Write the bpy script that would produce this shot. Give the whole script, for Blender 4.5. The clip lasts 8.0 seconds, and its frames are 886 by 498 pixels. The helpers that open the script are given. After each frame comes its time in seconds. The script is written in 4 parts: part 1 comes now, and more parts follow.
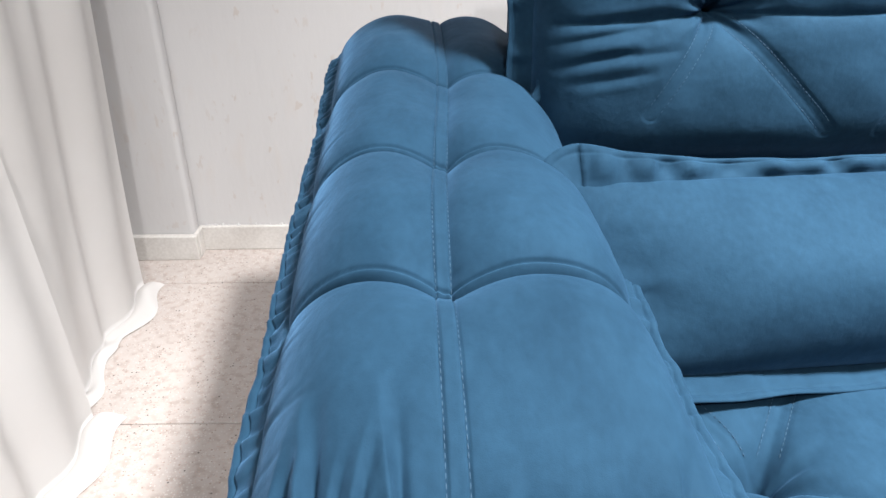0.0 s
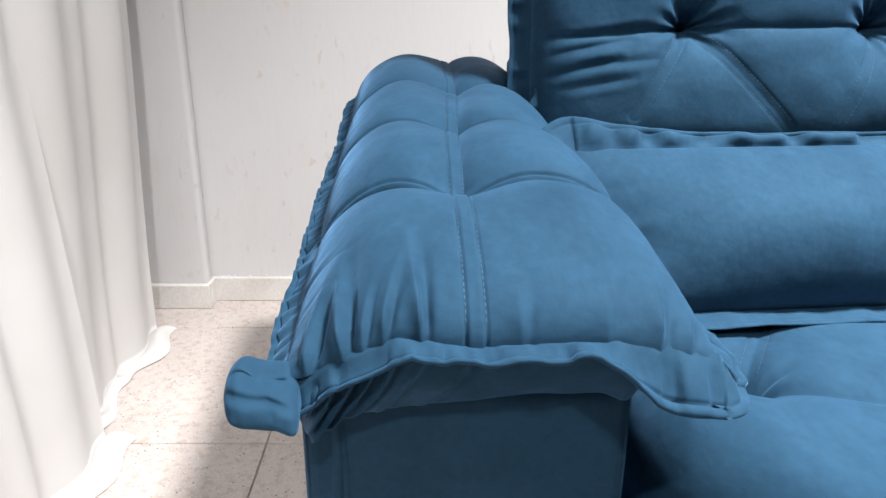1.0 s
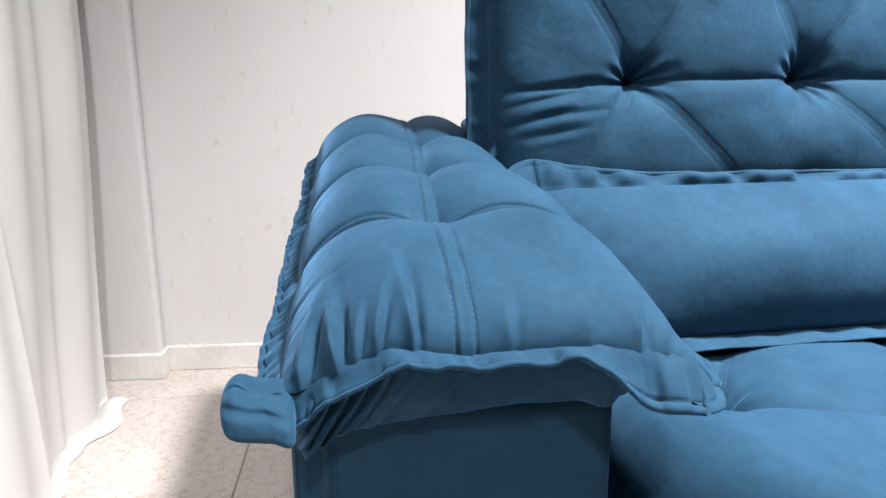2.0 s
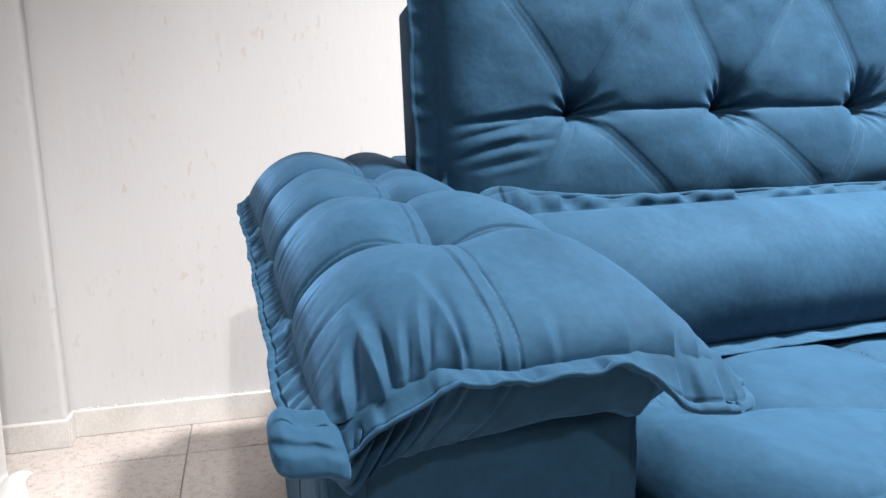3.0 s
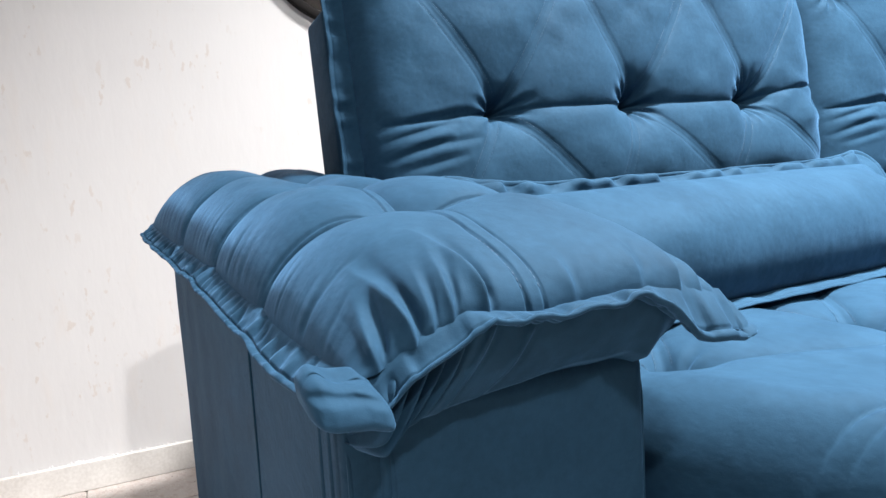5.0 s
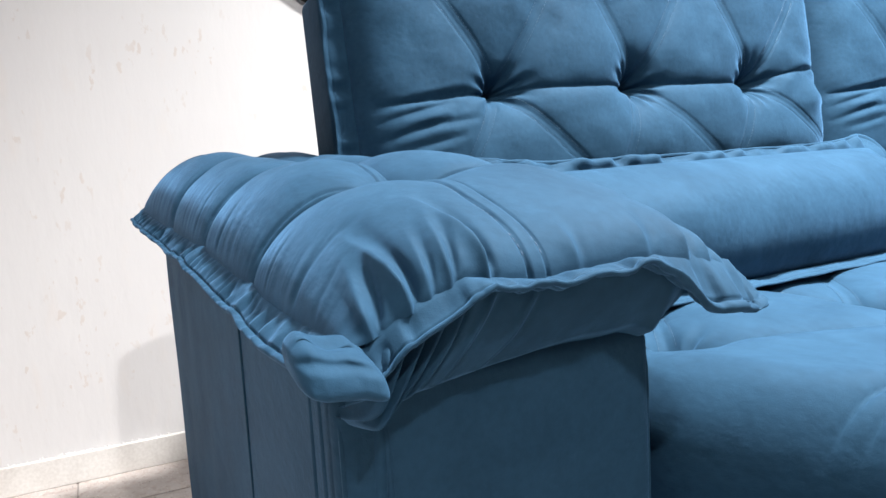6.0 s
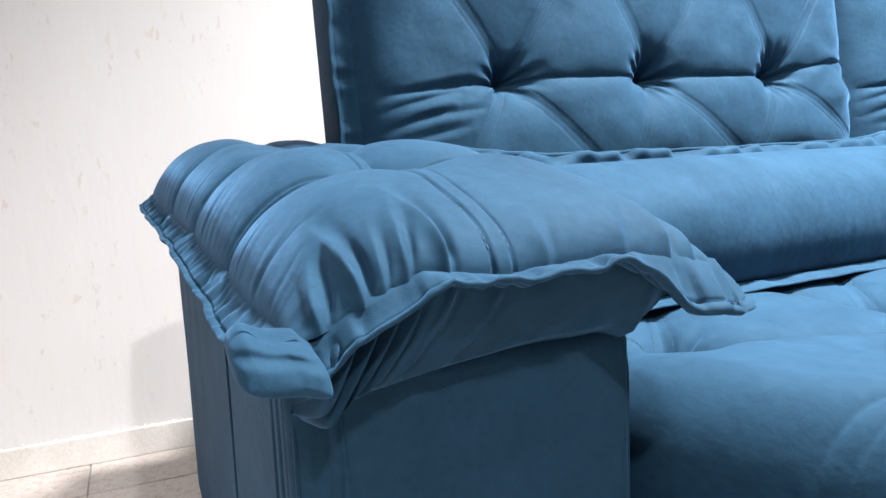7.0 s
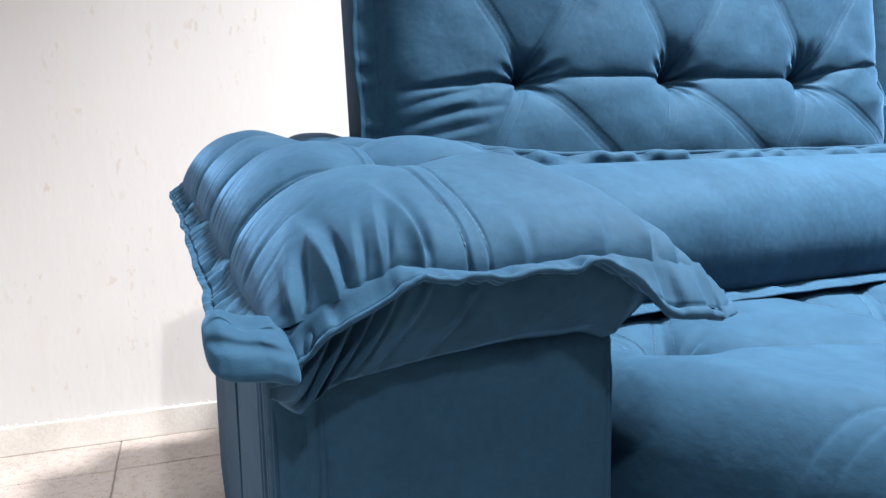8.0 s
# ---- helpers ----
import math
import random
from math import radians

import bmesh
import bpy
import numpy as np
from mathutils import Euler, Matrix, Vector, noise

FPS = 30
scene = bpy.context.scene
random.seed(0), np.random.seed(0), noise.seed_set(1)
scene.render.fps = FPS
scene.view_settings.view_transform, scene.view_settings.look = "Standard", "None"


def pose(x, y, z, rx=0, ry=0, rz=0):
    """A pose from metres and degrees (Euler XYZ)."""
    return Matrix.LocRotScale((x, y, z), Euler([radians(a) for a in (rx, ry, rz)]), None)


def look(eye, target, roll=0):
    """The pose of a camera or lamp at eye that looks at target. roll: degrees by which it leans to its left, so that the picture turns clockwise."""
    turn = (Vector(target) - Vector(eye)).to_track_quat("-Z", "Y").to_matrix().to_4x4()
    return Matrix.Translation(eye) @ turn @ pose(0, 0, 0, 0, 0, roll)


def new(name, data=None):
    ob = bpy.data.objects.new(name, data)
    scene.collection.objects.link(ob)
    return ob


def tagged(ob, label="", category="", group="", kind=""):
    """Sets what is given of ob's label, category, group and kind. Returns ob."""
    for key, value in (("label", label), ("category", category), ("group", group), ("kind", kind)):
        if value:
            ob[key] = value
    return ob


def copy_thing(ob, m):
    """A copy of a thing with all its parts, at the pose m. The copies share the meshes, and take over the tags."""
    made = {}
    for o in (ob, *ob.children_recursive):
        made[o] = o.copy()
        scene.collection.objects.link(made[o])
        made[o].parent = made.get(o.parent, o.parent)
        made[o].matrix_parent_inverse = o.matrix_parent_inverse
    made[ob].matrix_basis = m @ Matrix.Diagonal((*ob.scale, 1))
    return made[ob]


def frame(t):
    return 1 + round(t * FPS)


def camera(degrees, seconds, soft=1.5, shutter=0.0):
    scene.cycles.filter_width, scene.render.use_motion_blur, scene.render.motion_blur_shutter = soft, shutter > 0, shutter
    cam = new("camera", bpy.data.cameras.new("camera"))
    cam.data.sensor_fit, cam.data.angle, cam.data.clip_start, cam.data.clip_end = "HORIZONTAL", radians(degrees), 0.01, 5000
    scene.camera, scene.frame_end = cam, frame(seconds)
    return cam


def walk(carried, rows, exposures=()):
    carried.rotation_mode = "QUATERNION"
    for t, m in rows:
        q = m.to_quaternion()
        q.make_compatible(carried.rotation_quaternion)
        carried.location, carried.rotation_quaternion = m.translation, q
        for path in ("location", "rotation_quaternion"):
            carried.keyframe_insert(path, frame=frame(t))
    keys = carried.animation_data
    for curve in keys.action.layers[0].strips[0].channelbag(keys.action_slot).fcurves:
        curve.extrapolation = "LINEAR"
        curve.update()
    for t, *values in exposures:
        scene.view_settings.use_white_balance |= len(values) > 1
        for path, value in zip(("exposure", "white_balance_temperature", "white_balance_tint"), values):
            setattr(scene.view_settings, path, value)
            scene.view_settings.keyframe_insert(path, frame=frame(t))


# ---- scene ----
cam = camera(61.8, 8.0)
METRES, EYE, TILT, LEAN, TURN = 0.6, 0.906, -29.75, 0.1, -1.0
ROWS = [
    (0.0, 0.0, 0.0, 0.0, -0.0, 0.0, 0.0),
    (0.5, -0.014, -0.0743, -0.1555, 0.09, 4.25, -0.35),
    (1.0, -0.0232, -0.1236, -0.2828, -0.31, 9.21, -0.51),
    (1.5, -0.0267, -0.1576, -0.3428, -1.36, 12.72, 0.18),
    (3.0, -0.2304, -0.1039, -0.3694, -11.8, 18.02, 7.27),
    (3.5, -0.2932, -0.0797, -0.3827, -15.34, 19.21, 10.06),
    (4.0, -0.3337, -0.0543, -0.4003, -17.76, 20.21, 12.54),
    (4.5, -0.3709, -0.0263, -0.4189, -19.42, 20.66, 14.44),
    (6.0, -0.359, 0.0496, -0.4515, -20.2, 20.23, 14.73),
    (6.5, -0.3239, 0.0577, -0.4495, -19.3, 20.18, 13.77),
    (7.0, -0.2864, 0.0548, -0.4566, -18.25, 20.1, 12.7),
    (7.5, -0.2568, 0.0366, -0.4655, -17.1, 20.07, 11.38),
    (8.0, -0.2362, 0.0211, -0.4724, -15.8, 20.11, 9.84),
]
walk(cam, [(t, pose(0, 0, EYE, TILT, LEAN, TURN) @ pose(METRES * x, METRES * y, METRES * z, 90 + pitch, roll, yaw)) for t, x, y, z, yaw, pitch, roll in ROWS],
     [(0.0, -0.05), (1.7, 0.12), (3.0, 0.22), (4.7, 0.28), (6.0, 0.36), (8.0, 0.40)])

# ---- light ----
world = bpy.data.worlds.new("world")
scene.world = world
world.use_nodes = True
sky = world.node_tree.nodes.new("ShaderNodeTexSky")
sky.sky_type, sky.sun_disc, sky.sun_elevation, sky.sun_rotation = "NISHITA", False, radians(45), radians(140)
world.node_tree.links.new(sky.outputs[0], world.node_tree.nodes["Background"].inputs[0])
world.node_tree.nodes["Background"].inputs[1].default_value = 0.05

CEILING = 2.9
LAMP, FILL_LAMP = (0.12, -1.55, CEILING), (1.04, 0.18, CEILING)


def lamp(name, m, shape, size, size_y, watts, colour, spread=180):
    data = bpy.data.lights.new(name, "AREA")
    data.shape, data.size, data.size_y, data.energy, data.color = shape, size, size_y, watts, colour
    data.spread = radians(spread)
    ob = new(name, data)
    ob.matrix_world = m
    return ob


lamp("ceiling_lamp_light", look((LAMP[0], LAMP[1], LAMP[2] - 0.06), (0.2, 0.0, 0.6)), "DISK", 0.14, 0.14, 78, (1.0, 0.985, 0.98))
# added overhead fill for the sofa's tops, its narrow spread sparing the wall
lamp("ceiling_lamp_light", pose(FILL_LAMP[0], FILL_LAMP[1], FILL_LAMP[2] - 0.06), "DISK", 0.40, 0.40, 146, (1.0, 0.985, 0.98), 98)
lamp("window_light", look((-1.02, 0.25, 1.15), (0.5, 0.25, 1.0)), "RECTANGLE", 1.9, 1.9, 3.0, (1.0, 0.95, 0.9))


# ---- materials ----
def material(name, colour, roughness=0.6):
    m = bpy.data.materials.new(name)
    m.use_nodes = True
    b = m.node_tree.nodes["Principled BSDF"]
    b.inputs["Base Color"].default_value = (*colour, 1)
    b.inputs["Roughness"].default_value = roughness
    return m, m.node_tree, b


def node(tree, kind, links=(), **values):
    n = tree.nodes.new(kind)
    for k, v in values.items():
        n.inputs[k.replace("_", " ")].default_value = v
    for socket, source in links:
        tree.links.new(source, n.inputs[socket])
    return n


def texture(tree, kind, scale, detail=3.0, stretch=(1, 1, 1)):
    co = tree.nodes.new("ShaderNodeTexCoord")
    mp = node(tree, "ShaderNodeMapping", [("Vector", co.outputs["Object"])], Scale=stretch)
    n = node(tree, kind, [("Vector", mp.outputs[0])], Scale=scale)
    if kind == "ShaderNodeTexNoise":
        n.inputs["Detail"].default_value = detail
    return n


def ramp(tree, source, stops):
    n = node(tree, "ShaderNodeValToRGB", [("Fac", source)])
    e = n.color_ramp.elements
    while len(e) < len(stops):
        e.new(0.5)
    for el, (p, c) in zip(e, stops):
        el.position, el.color = p, (*c, 1)
    return n


def mix(tree, fac, a, b, kind="MIX"):
    n = tree.nodes.new("ShaderNodeMix")
    n.data_type, n.blend_type = "RGBA", kind
    for sock, v in ((n.inputs[0], fac), (n.inputs[6], a), (n.inputs[7], b)):
        if hasattr(v, "links"):
            tree.links.new(v, sock)
        else:
            sock.default_value = v if isinstance(v, float) else (*v, 1)
    return n.outputs[2]


def bump(tree, shader, layers):
    last = None
    for height, strength, distance in layers:
        n = node(tree, "ShaderNodeBump", [("Height", height)], Strength=strength, Distance=distance)
        if last:
            tree.links.new(last.outputs[0], n.inputs["Normal"])
        last = n
    tree.links.new(last.outputs[0], shader.inputs["Normal"])


def velvet(name, deep, light, nap, grain=0.0):
    """Short pile: a dark diffuse ground under a strong sheen, brushed in soft patches. grain: embossed crumple of the flat panels."""
    m, t, b = material(name, deep, 0.74)
    cloud = texture(t, "ShaderNodeTexNoise", 9.0, 5.0)
    brush = texture(t, "ShaderNodeTexNoise", 30.0, 4.0, (1, 0.4, 1))
    both = mix(t, 0.3, mix(t, 0.4, cloud.outputs[0], brush.outputs[0]), texture(t, "ShaderNodeTexNoise", 150.0, 4.0, (1, 0.6, 1)).outputs[0])
    col = ramp(t, both, [(0.30, deep), (0.68, light)])
    t.links.new(col.outputs[0], b.inputs["Base Color"])
    b.inputs["Specular IOR Level"].default_value = 0.12
    b.inputs["Specular Tint"].default_value = (0.30, 0.64, 1.0, 1)
    fine = texture(t, "ShaderNodeTexNoise", 1400.0, 2.0)
    layers = [(texture(t, "ShaderNodeTexNoise", 42.0, 5.0, (1, 0.7, 1)).outputs[0], 0.30, 0.0045), (fine.outputs[0], 0.3, 0.0005)]
    if grain:
        layers.append((texture(t, "ShaderNodeTexNoise", 330.0, 3.0, (1, 1, 0.7)).outputs[0], grain, 0.0012))
    bump(t, b, layers)
    pile = node(t, "ShaderNodeBsdfSheen", Roughness=PILE)
    pile.distribution = "MICROFIBER"
    tone = ramp(t, both, [(0.34, tuple(0.72 * c for c in nap)), (0.66, nap)])
    t.links.new(tone.outputs[0], pile.inputs["Color"])
    for last in [n for n in t.nodes if n.bl_idname == "ShaderNodeBump"][-1:]:
        t.links.new(last.outputs[0], pile.inputs["Normal"])
    both_lobes = node(t, "ShaderNodeAddShader", [(0, b.outputs[0]), (1, pile.outputs[0])])
    t.links.new(both_lobes.outputs[0], t.nodes["Material Output"].inputs["Surface"])
    return m


PILE = 0.42
NAP = (0.048, 0.112, 0.204)
VELVET = velvet("petrol_velvet", (0.0074, 0.0222, 0.0410), (0.0150, 0.0430, 0.0765), NAP)
PANEL = velvet("petrol_velvet_panel", (0.0080, 0.0235, 0.0425), (0.0145, 0.0405, 0.0710), tuple(0.7 * c for c in NAP), 0.3)
THREAD, _, _ = material("stitching_thread", (0.022, 0.062, 0.110), 0.7)


def plaster():
    m, t, b = material("white_plaster", (0.80, 0.79, 0.775), 0.85)
    big = texture(t, "ShaderNodeTexNoise", 1.6, 4.0)
    col = ramp(t, big.outputs[0], [(0.3, (0.515, 0.503, 0.503)), (0.7, (0.565, 0.556, 0.556))])
    drip = texture(t, "ShaderNodeTexNoise", 22.0, 6.0, (1, 1, 0.30))
    marks = ramp(t, drip.outputs[0], [(0.58, (0, 0, 0)), (0.74, (0.5, 0.5, 0.5))])
    c1 = mix(t, marks.outputs[0], col.outputs[0], (0.55, 0.51, 0.485))
    chip = texture(t, "ShaderNodeTexNoise", 62.0, 6.0, (1, 1, 0.45))
    chips = ramp(t, chip.outputs[0], [(0.635, (0, 0, 0)), (0.675, (0.8, 0.8, 0.8))])
    where = texture(t, "ShaderNodeTexNoise", 5.0, 2.0)
    some = ramp(t, where.outputs[0], [(0.42, (0, 0, 0)), (0.58, (1, 1, 1))])
    c2 = mix(t, mix(t, 1.0, chips.outputs[0], some.outputs[0], "MULTIPLY"), c1, (0.49, 0.44, 0.41))
    t.links.new(c2, b.inputs["Base Color"])
    bump(t, b, [(drip.outputs[0], 0.25, 0.006), (chip.outputs[0], 0.22, 0.0018)])
    return m


def terrazzo(name, ground, worn):
    m, t, b = material(name, ground, 0.45)
    big = texture(t, "ShaderNodeTexNoise", 5.0, 5.0)
    base = ramp(t, big.outputs[0], [(0.3, worn), (0.7, ground)])
    info = t.nodes.new("ShaderNodeObjectInfo")
    tone = ramp(t, info.outputs["Random"], [(0.0, (0.93, 0.93, 0.93)), (1.0, (1.0, 1.0, 1.0))])
    col = mix(t, 1.0, base.outputs[0], tone.outputs[0], "MULTIPLY")
    pink = texture(t, "ShaderNodeTexNoise", 55.0, 5.0)
    col = mix(t, 0.75, col, ramp(t, pink.outputs[0], [(0.36, (0.78, 0.70, 0.66)), (0.5, (1.0, 0.97, 0.95)), (0.66, (1.0, 1.0, 1.0))]).outputs[0], "MULTIPLY")
    for scale, edge, low, high, tint in ((150.0, 0.28, 0.57, 0.61, (0.33, 0.26, 0.225)), (230.0, 0.32, 0.50, 0.56, (0.48, 0.37, 0.32)),
                                         (125.0, 0.22, 0.66, 0.69, (0.075, 0.07, 0.065)), (210.0, 0.34, 0.42, 0.5, (0.56, 0.53, 0.51))):
        v = texture(t, "ShaderNodeTexVoronoi", scale)
        near = ramp(t, v.outputs["Distance"], [(edge - 0.05, (1, 1, 1)), (edge, (0, 0, 0))])
        pick = ramp(t, v.outputs["Color"], [(low + 0.08, (0, 0, 0)), (high + 0.08, (1, 1, 1))])
        fac = mix(t, 1.0, near.outputs[0], pick.outputs[0], "MULTIPLY")
        col = mix(t, fac, col, tint)
    t.links.new(col, b.inputs["Base Color"])
    fine = texture(t, "ShaderNodeTexNoise", 90.0, 4.0)
    bump(t, b, [(fine.outputs[0], 0.15, 0.001)])
    return m


def cloth():
    m, t, b = material("white_curtain_cloth", (0.80, 0.77, 0.73), 0.9)
    big = texture(t, "ShaderNodeTexNoise", 3.0, 3.0)
    col = ramp(t, big.outputs[0], [(0.3, (0.70, 0.68, 0.665)), (0.7, (0.77, 0.755, 0.745))])
    t.links.new(col.outputs[0], b.inputs["Base Color"])
    weave = texture(t, "ShaderNodeTexNoise", 700.0, 2.0)
    bump(t, b, [(weave.outputs[0], 0.2, 0.0005)])
    tr = node(t, "ShaderNodeBsdfTranslucent", [("Color", col.outputs[0])])
    mx = node(t, "ShaderNodeMixShader", [(1, b.outputs[0]), (2, tr.outputs[0])], Fac=0.36)
    t.links.new(mx.outputs[0], t.nodes["Material Output"].inputs["Surface"])
    return m


PLASTER = plaster()
# for unseen walls and ceiling: darkened so that less light bounces onto the sofa
BOUNCE_CUT_GREY, gt, gp = material("bounce_cut_grey", (0.30, 0.285, 0.27), 0.8)
gn = texture(gt, "ShaderNodeTexNoise", 3.0, 4.0)
gt.links.new(ramp(gt, gn.outputs[0], [(0.3, (0.16, 0.155, 0.15)), (0.7, (0.20, 0.195, 0.19))]).outputs[0], gp.inputs["Base Color"])
TERRAZZO = terrazzo("pale_terrazzo", (0.54, 0.497, 0.472), (0.455, 0.412, 0.392))
SKIRTING, st, sp = material("pale_stone_skirting", (0.6, 0.57, 0.54), 0.55)
sn, sf = texture(st, "ShaderNodeTexNoise", 14.0, 6.0), texture(st, "ShaderNodeTexNoise", 160.0, 3.0)
st.links.new(mix(st, 0.3, ramp(st, sn.outputs[0], [(0.3, (0.50, 0.475, 0.45)), (0.7, (0.62, 0.60, 0.575))]).outputs[0], ramp(st, sf.outputs[0], [(0.35, (0.45, 0.42, 0.39)), (0.65, (0.66, 0.64, 0.61))]).outputs[0]), sp.inputs["Base Color"])
bump(st, sp, [(sf.outputs[0], 0.2, 0.001)])
GROUT, _, _ = material("grey_grout", (0.33, 0.30, 0.28), 0.9)
CURTAIN = cloth()
BLACK, _, kb = material("black_mirror_frame", (0.014, 0.013, 0.013), 0.85)
kb.inputs["Specular IOR Level"].default_value = 0.08
MIRROR, _, mb = material("mirror_glass", (0.9, 0.9, 0.9), 0.02)
mb.inputs["Metallic"].default_value = 1.0
PLASTIC, _, _ = material("white_plastic", (0.8, 0.8, 0.8), 0.4)
DIFFUSER, _, db = material("lamp_diffuser", (0.9, 0.9, 0.88), 0.5)
db.inputs["Emission Color"].default_value = (1.0, 0.97, 0.93, 1)
db.inputs["Emission Strength"].default_value = 6.0
WHITE_WOOD, _, _ = material("white_window_paint", (0.78, 0.77, 0.75), 0.5)
GLASS, _, gb = material("window_glass", (1, 1, 1), 0.0)
gb.inputs["Transmission Weight"].default_value = 1.0


# ---- mesh helpers ----
def link_mesh(name, mesh, mat, parent=None, label=""):
    mesh.materials.append(mat)
    ob = new(name, mesh)
    if parent:
        ob.parent = parent
    if label:
        tagged(ob, label)
    return ob


def part(name, bm, mat, parent=None, label="", smooth=False):
    mesh = bpy.data.meshes.new(name)
    bm.to_mesh(mesh)
    bm.free()
    mesh.shade_smooth() if smooth else mesh.shade_flat()
    return link_mesh(name, mesh, mat, parent, label)


def thing(name, label, category, kind="", group=""):
    return tagged(new(name), label, category, group, kind)


def box(bm, x0, x1, y0, y1, z0, z1, bevel=0.0, segments=2):
    geo = bmesh.ops.create_cube(bm, size=1.0, matrix=Matrix.LocRotScale(((x0 + x1) / 2, (y0 + y1) / 2, (z0 + z1) / 2), None, (x1 - x0, y1 - y0, z1 - z0)))
    if bevel:
        edges = {e for v in geo["verts"] for e in v.link_edges}
        bmesh.ops.bevel(bm, geom=list(edges), offset=bevel, segments=segments, profile=0.5, affect="EDGES")
    return bm


def box_part(name, x0, x1, y0, y1, z0, z1, mat, parent=None, bevel=0.0, segments=2, label=""):
    return part(name, box(bmesh.new(), x0, x1, y0, y1, z0, z1, bevel, segments), mat, parent, label, bevel > 0.004)


def sheets(name, grids, mat, parent=None, label=""):
    """One smooth mesh out of grids of points (rows x columns x 3, wrap-round flag)."""
    verts, faces, base = [], [], 0
    for g, wrap in grids:
        n, k = g.shape[:2]
        verts.append(g.reshape(-1, 3))
        i, j = np.meshgrid(np.arange(n - 1), np.arange(k if wrap else k - 1), indexing="ij")
        j2 = (j + 1) % k
        faces.append(np.stack([i * k + j, i * k + j2, (i + 1) * k + j2, (i + 1) * k + j], -1).reshape(-1, 4) + base)
        base += n * k
    v, f = np.concatenate(verts), np.concatenate(faces)
    mesh = bpy.data.meshes.new(name)
    mesh.vertices.add(len(v))
    mesh.vertices.foreach_set("co", v.astype(np.float32).ravel())
    mesh.loops.add(f.size)
    mesh.loops.foreach_set("vertex_index", f.astype(np.int32).ravel())
    mesh.polygons.add(len(f))
    mesh.polygons.foreach_set("loop_start", np.arange(0, f.size, 4, dtype=np.int32))
    mesh.update(calc_edges=True)
    mesh.validate()
    mesh.shade_smooth()
    return link_mesh(name, mesh, mat, parent, label)


TABLE = np.random.default_rng(7).random((256, 256))


def fuzz(x, y, seed=0):
    """Smooth noise from -1 to 1 with a cell of 1."""
    x, y = np.asarray(x) + 37.3 * seed, np.asarray(y) + 11.7 * seed
    i, j = np.floor(x).astype(int), np.floor(y).astype(int)
    u, v = x - i, y - j
    u, v = u * u * (3 - 2 * u), v * v * (3 - 2 * v)
    g = lambda a, b: TABLE[(i + a) % 256, (j + b) % 256]
    return ((g(0, 0) * (1 - u) + g(1, 0) * u) * (1 - v) + (g(0, 1) * (1 - u) + g(1, 1) * u) * v) * 2 - 1


def normals(p):
    n = np.cross(np.gradient(p, axis=1), np.gradient(p, axis=0))
    return n / np.maximum(np.linalg.norm(n, axis=-1, keepdims=True), 1e-12)


def ease(x):
    x = np.clip(x, 0, 1)
    return x * x * (3 - 2 * x)


def roll_off(d, reach, power=2.2):
    """From 0 at an edge to 1 at the given reach, round like a stuffed edge."""
    return (1 - (1 - np.clip(d / reach, 0, 1)) ** power) ** (1 / power)


def to_segment(a, b, p, q):
    """Distance to the segment p-q, and how far along it."""
    dx, dy = q[0] - p[0], q[1] - p[1]
    k = np.clip(((a - p[0]) * dx + (b - p[1]) * dy) / (dx * dx + dy * dy), 0, 1)
    side = ((a - p[0]) * dy - (b - p[1]) * dx) / math.hypot(dx, dy)
    return np.hypot(a - p[0] - k * dx, b - p[1] - k * dy), k, side


def dense(a0, a1, n):
    """Steps from a0 to a1, closer at both ends."""
    k = np.linspace(0, 1, n)
    return a0 + (a1 - a0) * (0.55 * k + 0.45 * (0.5 - 0.5 * np.cos(math.pi * k)))


def seam(a, b, p, q, valley=0.008, reach=0.02, gap=0.006, fade=0.0):
    """A flat double-stitched seam in a shallow valley. fade: how much of its depth is gone at q."""
    d, k, _ = to_segment(a, b, p, q)
    deep = 1 - fade * k
    return -deep * (valley * np.exp(-np.sqrt(d * d + 4e-6) / reach) + 0.0014 * np.exp(-((np.abs(d) - gap) / 0.0016) ** 2))


def crease(a, b, p, q, depth=0.02, reach=0.02, fade=0.0, bow=0.0):
    """A sharp tuck drawn between two points."""
    d, k, side = to_segment(a, b, p, q)
    d = np.where((k > 0) & (k < 1), np.abs(side - bow * 4 * k * (1 - k)), d)
    return -depth * (1 - fade * k) * (0.45 * np.exp(-d / reach) + 0.55 * (1 - roll_off(d, 2.4 * reach, 2.0)))


def tuft(a, b, p, depth=0.02, reach=0.02, pulls=9, seed=0):
    """A deep buttonless tuft with pull wrinkles round it."""
    r, th = np.hypot(a - p[0], b - p[1]), np.arctan2(b - p[1], a - p[0])
    star = np.cos(pulls * th + 2.2 * np.sin(2 * th + seed) + seed)
    return -depth * np.exp(-r / reach) + 0.0035 * star * np.exp(-((r - 0.02) / 0.022) ** 2)


